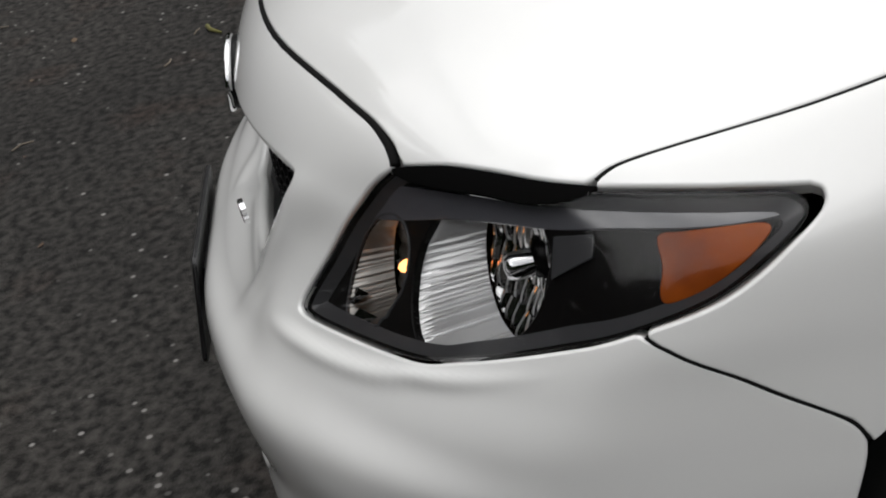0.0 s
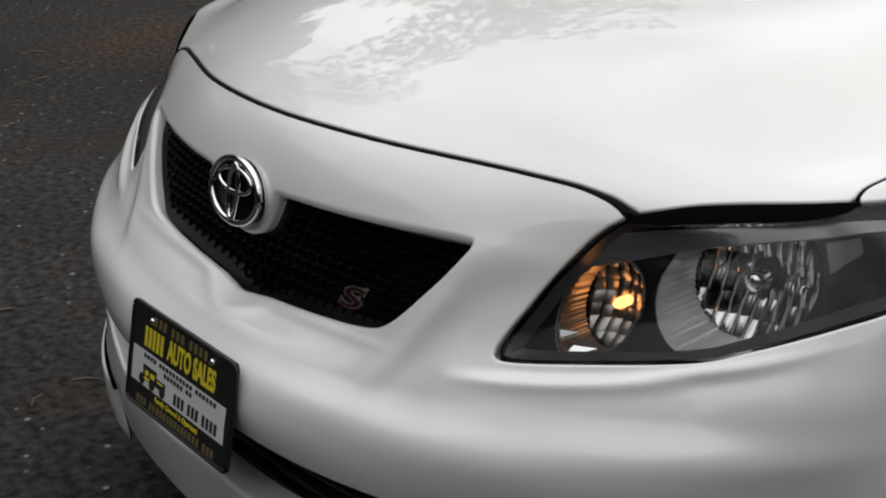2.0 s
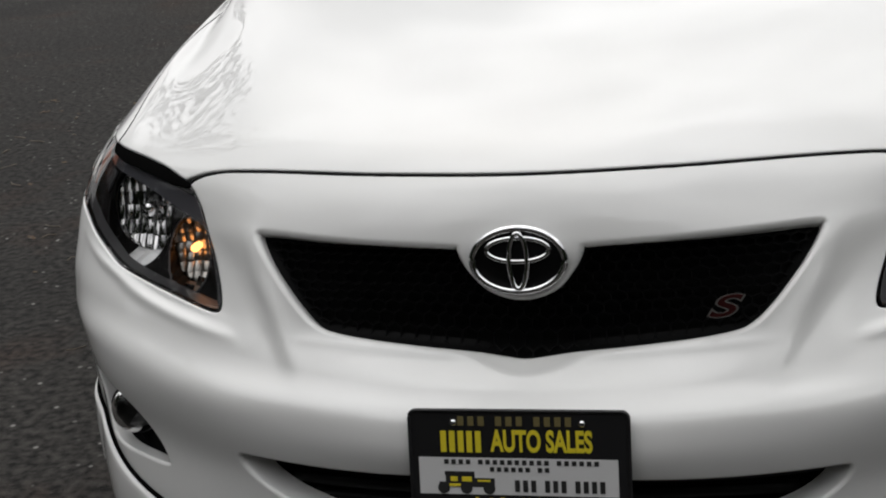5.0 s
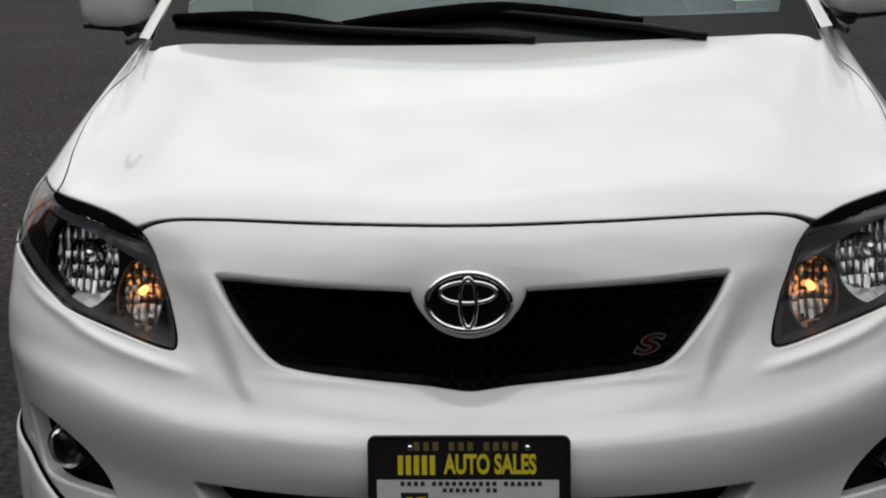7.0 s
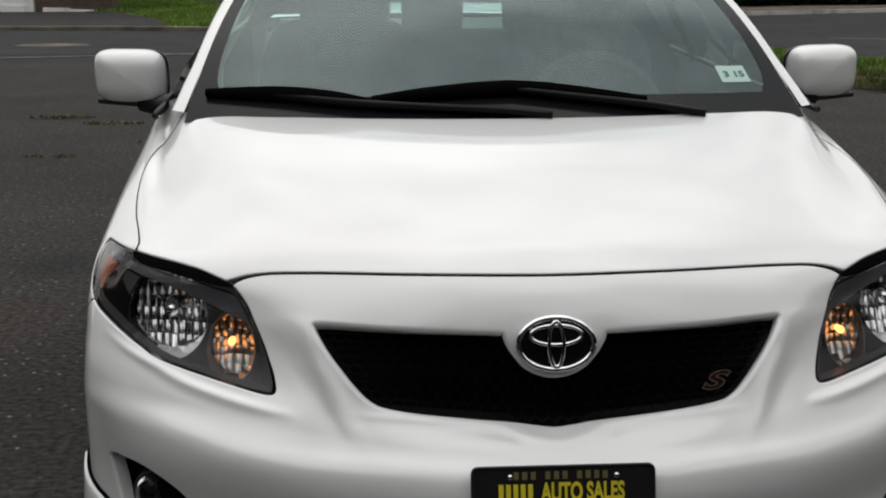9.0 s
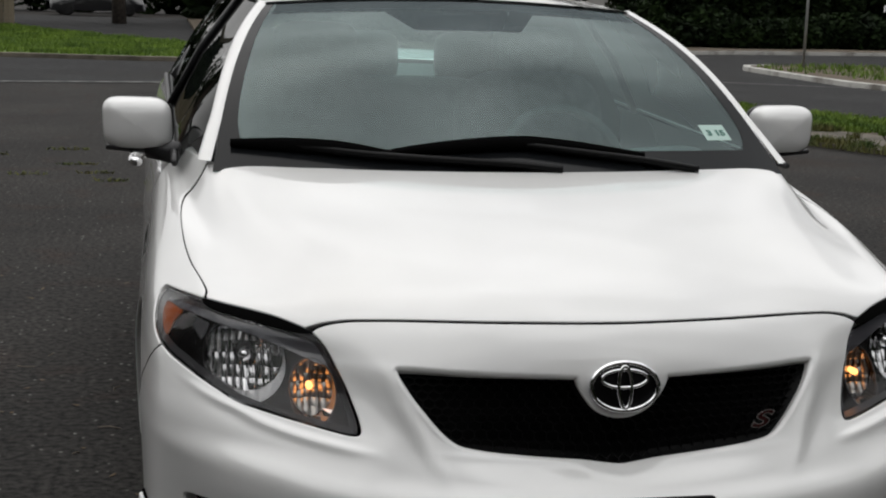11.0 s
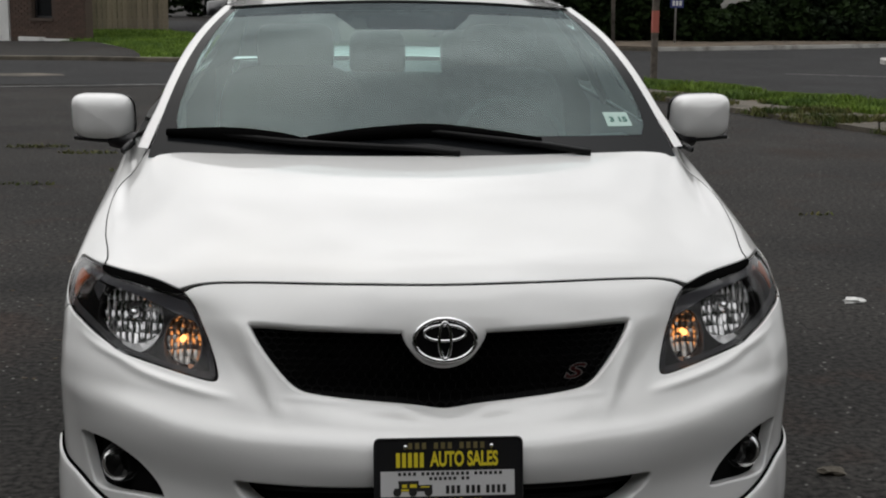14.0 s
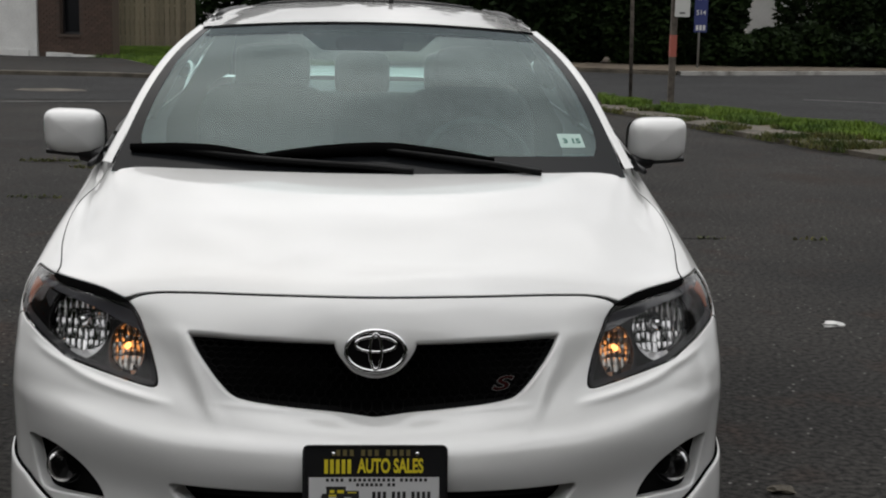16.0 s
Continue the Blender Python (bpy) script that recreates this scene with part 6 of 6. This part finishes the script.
house = thing("house", "white clapboard house behind the hedge", "house")
hb = part("wall", box_bm((3.6, 6.0, 5.0), (14.7, 48.0, 2.5)), M_WALLWHITE, house, smooth=False)
for k in range(16):
    part("clapboard", box_bm((3.62, 0.03, 0.17), (14.7, 44.98, 0.5 + 0.19 * k), Matrix.Rotation(radians(6), 4, 'X')), M_WALLWHITE, hb, smooth=False)
part("roof", box_bm((4.2, 6.6, 0.2), (14.7, 48.0, 5.1)), M_CONCRETE, house, smooth=False)

# ---------------------------------------------------------------- hedges and trees
def leaf_cloud(name, centers, n, size, mat, parent=None, label="", seed=1):
    """Many small tilted leaves scattered in uneven clumps (x, y, z, rx, ry, rz)."""
    rnd = random.Random(seed)
    V, F = [], []
    for _ in range(n):
        x, y, z, rx, ry, rz = centers[rnd.randrange(len(centers))]
        while True:
            a, b, c = (rnd.uniform(-1, 1) for _ in range(3))
            d = a * a + b * b + c * c
            if 0.25 < d <= 1:
                break
        p = Vector((x + a * rx, y + b * ry, z + c * rz))
        s = size * (0.5 + rnd.random())
        u = Vector((rnd.uniform(-1, 1), rnd.uniform(-1, 1), rnd.uniform(-.6, .6))).normalized()
        w = u.cross(Vector((rnd.uniform(-1, 1), rnd.uniform(-1, 1), rnd.uniform(-1, 1)))).normalized()
        k = len(V)
        V += [p - u * s, p + w * s * .45, p + u * s, p - w * s * .45]
        F.append((k, k + 1, k + 2, k + 3))
    return mesh_object(name, V, F, mat, parent, label, smooth=False)


def hedge(name, x0, y0, x1, y1, h, depth, n, seed, label, size=0.10):
    rnd = random.Random(seed)
    cs = []
    steps = int(max(6, math.hypot(x1 - x0, y1 - y0) / 0.7))
    for i in range(steps):
        t = (i + rnd.random()) / steps
        hh = h * (0.8 + 0.4 * rnd.random())
        cs.append((x0 + (x1 - x0) * t, y0 + (y1 - y0) * t + rnd.uniform(-.3, .3) * depth, hh * 0.5, 0.9, depth * 0.5, hh * 0.52))
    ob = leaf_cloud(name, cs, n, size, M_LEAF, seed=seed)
    return tagged(ob, label, "hedge", kind="stuff")


hedge("hedge", 3.0, 37.4, 9.9, 35.4, 3.4, 1.8, 50000, 31, "tall dark green shrubs across the road", 0.12)
hedge("hedge", 13.2, 41.0, 22.0, 43.0, 3.6, 1.6, 32000, 38, "dark leafy shrub before the white house", 0.10)
hedge("hedge", 9.8, 35.4, 30, 39.5, 1.12, 1.3, 46000, 32, "low dark hedge across the road", 0.11)
hedge("hedge", 17, 44, 48, 48, 6.0, 4.0, 24000, 33, "dark trees behind the hedge", 0.32)
hedge("hedge", -18, 47, -7.5, 48, 6.0, 3.0, 22000, 34, "dark trees behind the wooden fence", 0.30)
hedge("hedge", -12, 70, 10, 68, 4.5, 3.0, 9000, 40, "dark shrubs at the end of the side street", 0.30)
hedge("hedge", 0, 56, 30, 60, 8.0, 4.0, 16000, 35, "dark far trees", 0.4)


def tree(x, y, h, r, seed, n=6000, size=0.26):
    t = thing("tree", "leafy green tree with a dark trunk", "tree", "trees round the lot", at=(x, y, 0))
    rnd = random.Random(seed)
    L = [Vector((0, 0, 0)), Vector((rnd.uniform(-.1, .1), rnd.uniform(-.1, .1), h * .25)), Vector((rnd.uniform(-.3, .3), rnd.uniform(-.3, .3), h * .55)), Vector((rnd.uniform(-.4, .4), 0, h * .85))]
    v, f = tube(L, 0.05 * h * .55, 10, taper=[1.2, 0.9, 0.6, 0.2])
    mesh_object("trunk", v, f, M_BARK, t)
    cs = []
    for k in range(7):
        a = rnd.random() * 6.28
        e = Vector((math.cos(a) * r * .7, math.sin(a) * r * .7, h * rnd.uniform(.5, .9)))
        v, f = tube([L[1] * .4 + L[2] * .6, (L[2] + e) / 2 + Vector((0, 0, .3)), e], 0.10, 6, taper=[1, .6, .25])
        mesh_object("limb", v, f, M_BARK, t)
        cs.append((e.x, e.y, e.z, r * .5, r * .5, r * .38))
    cs.append((0, 0, h * .9, r * .6, r * .6, r * .4))
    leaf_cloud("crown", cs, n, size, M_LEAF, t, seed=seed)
    return t


tree(9.0, 40.5, 7.5, 2.4, 41)
tree(22.0, 50.0, 9, 3.2, 42)
tree(-9.5, 46.0, 7.5, 2.6, 43)
tree(-2.5, 50.0, 8, 2.8, 44)
# trees behind the camera, seen in the paint
for k, (x, y, h, r) in enumerate(((-14, -16, 13, 4.4), (-7, -19, 14, 4.6), (0, -18, 12, 4.2), (6.5, -20, 15, 4.6), (13, -17, 12, 4.2), (-19, -8, 12, 4.4), (-20, 3, 10, 4.0), (-16, -12, 9, 3.5), (3, -24, 17, 5), (-10, -24, 17, 5))):
    tree(x, y, h, r, 60 + k, 2800, 0.40)
for k, (x, y, h, r) in enumerate(((-18, 3.5, 15, 4.6), (-14, 11, 14, 4.6), (-15, -3, 11, 3.6))):
    tree(x, y, h, r, 80 + k, 2300, 0.22)
# unseen tree lines, placed and raised to block low sky and darken the bumper
hedge("hedge", -34, -20, 34, -22, 11.0, 3.0, 36000, 36, "tall dark tree line behind the lot, out of view, raised to darken the car's front", 0.42)
hedge("hedge", 19, -20, 22, 4, 10.5, 3.0, 20000, 39, "tall dark tree line, unseen, added to dim light from the right", 0.42)
hedge("hedge", -30, -18, -27, 14, 10.0, 3.0, 18000, 37, "tall dark tree line, unseen, raised to block low light from the left", 0.42)

# dark parked car far behind the lawn
pc = thing("parked_car", "dark hatchback parked by the far side street", "car", at=(-3.9, 62.0, 0))
pc.rotation_euler = (0, 0, 0.2)
secs = []
for x, hz, wd in ((-2.0, 0.62, 0.74), (-1.9, 0.86, 0.84), (-1.3, 0.95, 0.87), (-0.7, 1.38, 0.72), (0.1, 1.46, 0.72), (0.8, 1.36, 0.72), (1.3, 0.98, 0.85), (1.9, 0.82, 0.82), (2.05, 0.55, 0.74)):
    secs.append([(x, -wd, 0.22), (x, -wd - 0.03, 0.5), (x, -wd, hz * .68), (x, -wd * .86, hz * .93), (x, 0, hz), (x, wd * .86, hz * .93), (x, wd, hz * .68), (x, wd + .03, .5), (x, wd, .22)])
grid_mesh("body", np.array(secs), M_DARKCAR, pc)
for x in (-1.3, 1.3):
    for y in (-0.76, 0.76):
        v, f = revolve([(0.16, -0.09), (0.29, -0.09), (0.31, 0), (0.29, 0.09), (0.16, 0.09), (0.001, 0.07)], pose(x, y, 0.31, 90, 0, 0), 24)
        mesh_object("tyre", v, f, M_TYRE, pc)

# ---------------------------------------------------------------- litter
def crumple(name, x, y, s, mat, label, seed):
    rnd = random.Random(seed)
    bm = bmesh.new()
    bmesh.ops.create_icosphere(bm, subdivisions=2, radius=s)
    for v in bm.verts:
        k = 0.6 + 0.7 * rnd.random()
        v.co = Vector((v.co.x * k * 1.3, v.co.y * k * 0.7, max(0.0, v.co.z * k * 0.35 + s * 0.22)))
    ob = part(name, bm, mat, smooth=False)
    ob.location = (x, y, 0.0)
    return tagged(ob, label, "litter")


crumple("paper_scrap", 2.18, 3.42, 0.040, M_SIGNWHITE, "crumpled white paper scrap on asphalt", 1)
crumple("paper_scrap", 1.25, 1.09, 0.036, M_CONCRETE, "dirty torn paper scrap on asphalt", 2)
for k, (x, y, a) in enumerate(((-2.44, -0.41, 0.3), (-1.9, -0.3, 1.9))):
    v, f = tube([(x, y, 0.008), (x + 0.05 * math.cos(a), y + 0.05 * math.sin(a), 0.010), (x + 0.10 * math.cos(a + .2), y + 0.10 * math.sin(a + .2), 0.007)], 0.008, 6, taper=[1, .8, .5])
    tagged(mesh_object("twig", v, f, M_POST if k else M_WEED), "short dry twig lying on the asphalt", "twig")

# thin cracks in the lot
CRACKS = ([(-3.1, 10.0), (-2.7, 9.93)], [(1.9, 6.02), (2.15, 5.99), (2.3, 6.01)])
for k, line in enumerate(CRACKS):
    L = smooth_line(line, 8)
    rnd = random.Random(90 + k)
    V, F = [], []
    for i, (x, y) in enumerate(L):
        w = 0.006 + 0.008 * rnd.random()
        jx = 0.02 * (rnd.random() - .5)
        V += [(x + jx, y - w, 0.004), (x + jx, y + w, 0.004)]
    F = [(2 * i, 2 * i + 2, 2 * i + 3, 2 * i + 1) for i in range(len(L) - 1)]
    tagged(mesh_object("asphalt_crack", V, F, M_VOID, smooth=False), "thin dark crack in the worn asphalt", "crack", kind="structure")


# ---------------------------------------------------------------- twigs and bits of leaf on the asphalt beside the car
rnd = random.Random(515)
V, F = [], []
for k in range(150):
    x, y = rnd.uniform(-5.2, -0.9), rnd.uniform(-2.4, 4.6)
    a, ln, th = rnd.uniform(0, math.pi), rnd.uniform(0.02, 0.09), rnd.uniform(0.0012, 0.0026)
    bend = rnd.uniform(-0.25, 0.25) * ln
    dx, dy = math.cos(a), math.sin(a)
    line = [(x - dx * ln / 2, y - dy * ln / 2, th), (x - dy * bend, y + dx * bend, th + rnd.uniform(0, 0.005)), (x + dx * ln / 2, y + dy * ln / 2, th)]
    v, f = tube(line, th, 5)
    F += [tuple(i + len(V) for i in q) for q in f]
    V += v
tagged(mesh_object("twigs", V, F, M_TWIG), "small pale dry twigs scattered on the asphalt", "twigs", kind="stuff")
V, F = [], []
for k in range(170):
    x, y, a = rnd.uniform(-5.2, -0.9), rnd.uniform(-2.4, 4.6), rnd.uniform(0, 6.28)
    ln, wd = rnd.uniform(0.008, 0.024), rnd.uniform(0.005, 0.012)
    n = len(V)
    for s, t, z in ((-1, 0, .001), (-.3, -1, .004), (.5, -.8, .002), (1, 0, .006), (.4, .9, .003), (-.4, .8, .001)):
        V.append((x + s * ln * math.cos(a) - t * wd * math.sin(a), y + s * ln * math.sin(a) + t * wd * math.cos(a), z + 0.001))
    F += [(n, n + 1, n + 2, n + 3), (n, n + 3, n + 4, n + 5)]
tagged(mesh_object("leaf_bits", V, F, M_DEADLEAF, smooth=False), "small brown dead leaf bits on the asphalt", "dead leaves", kind="stuff")
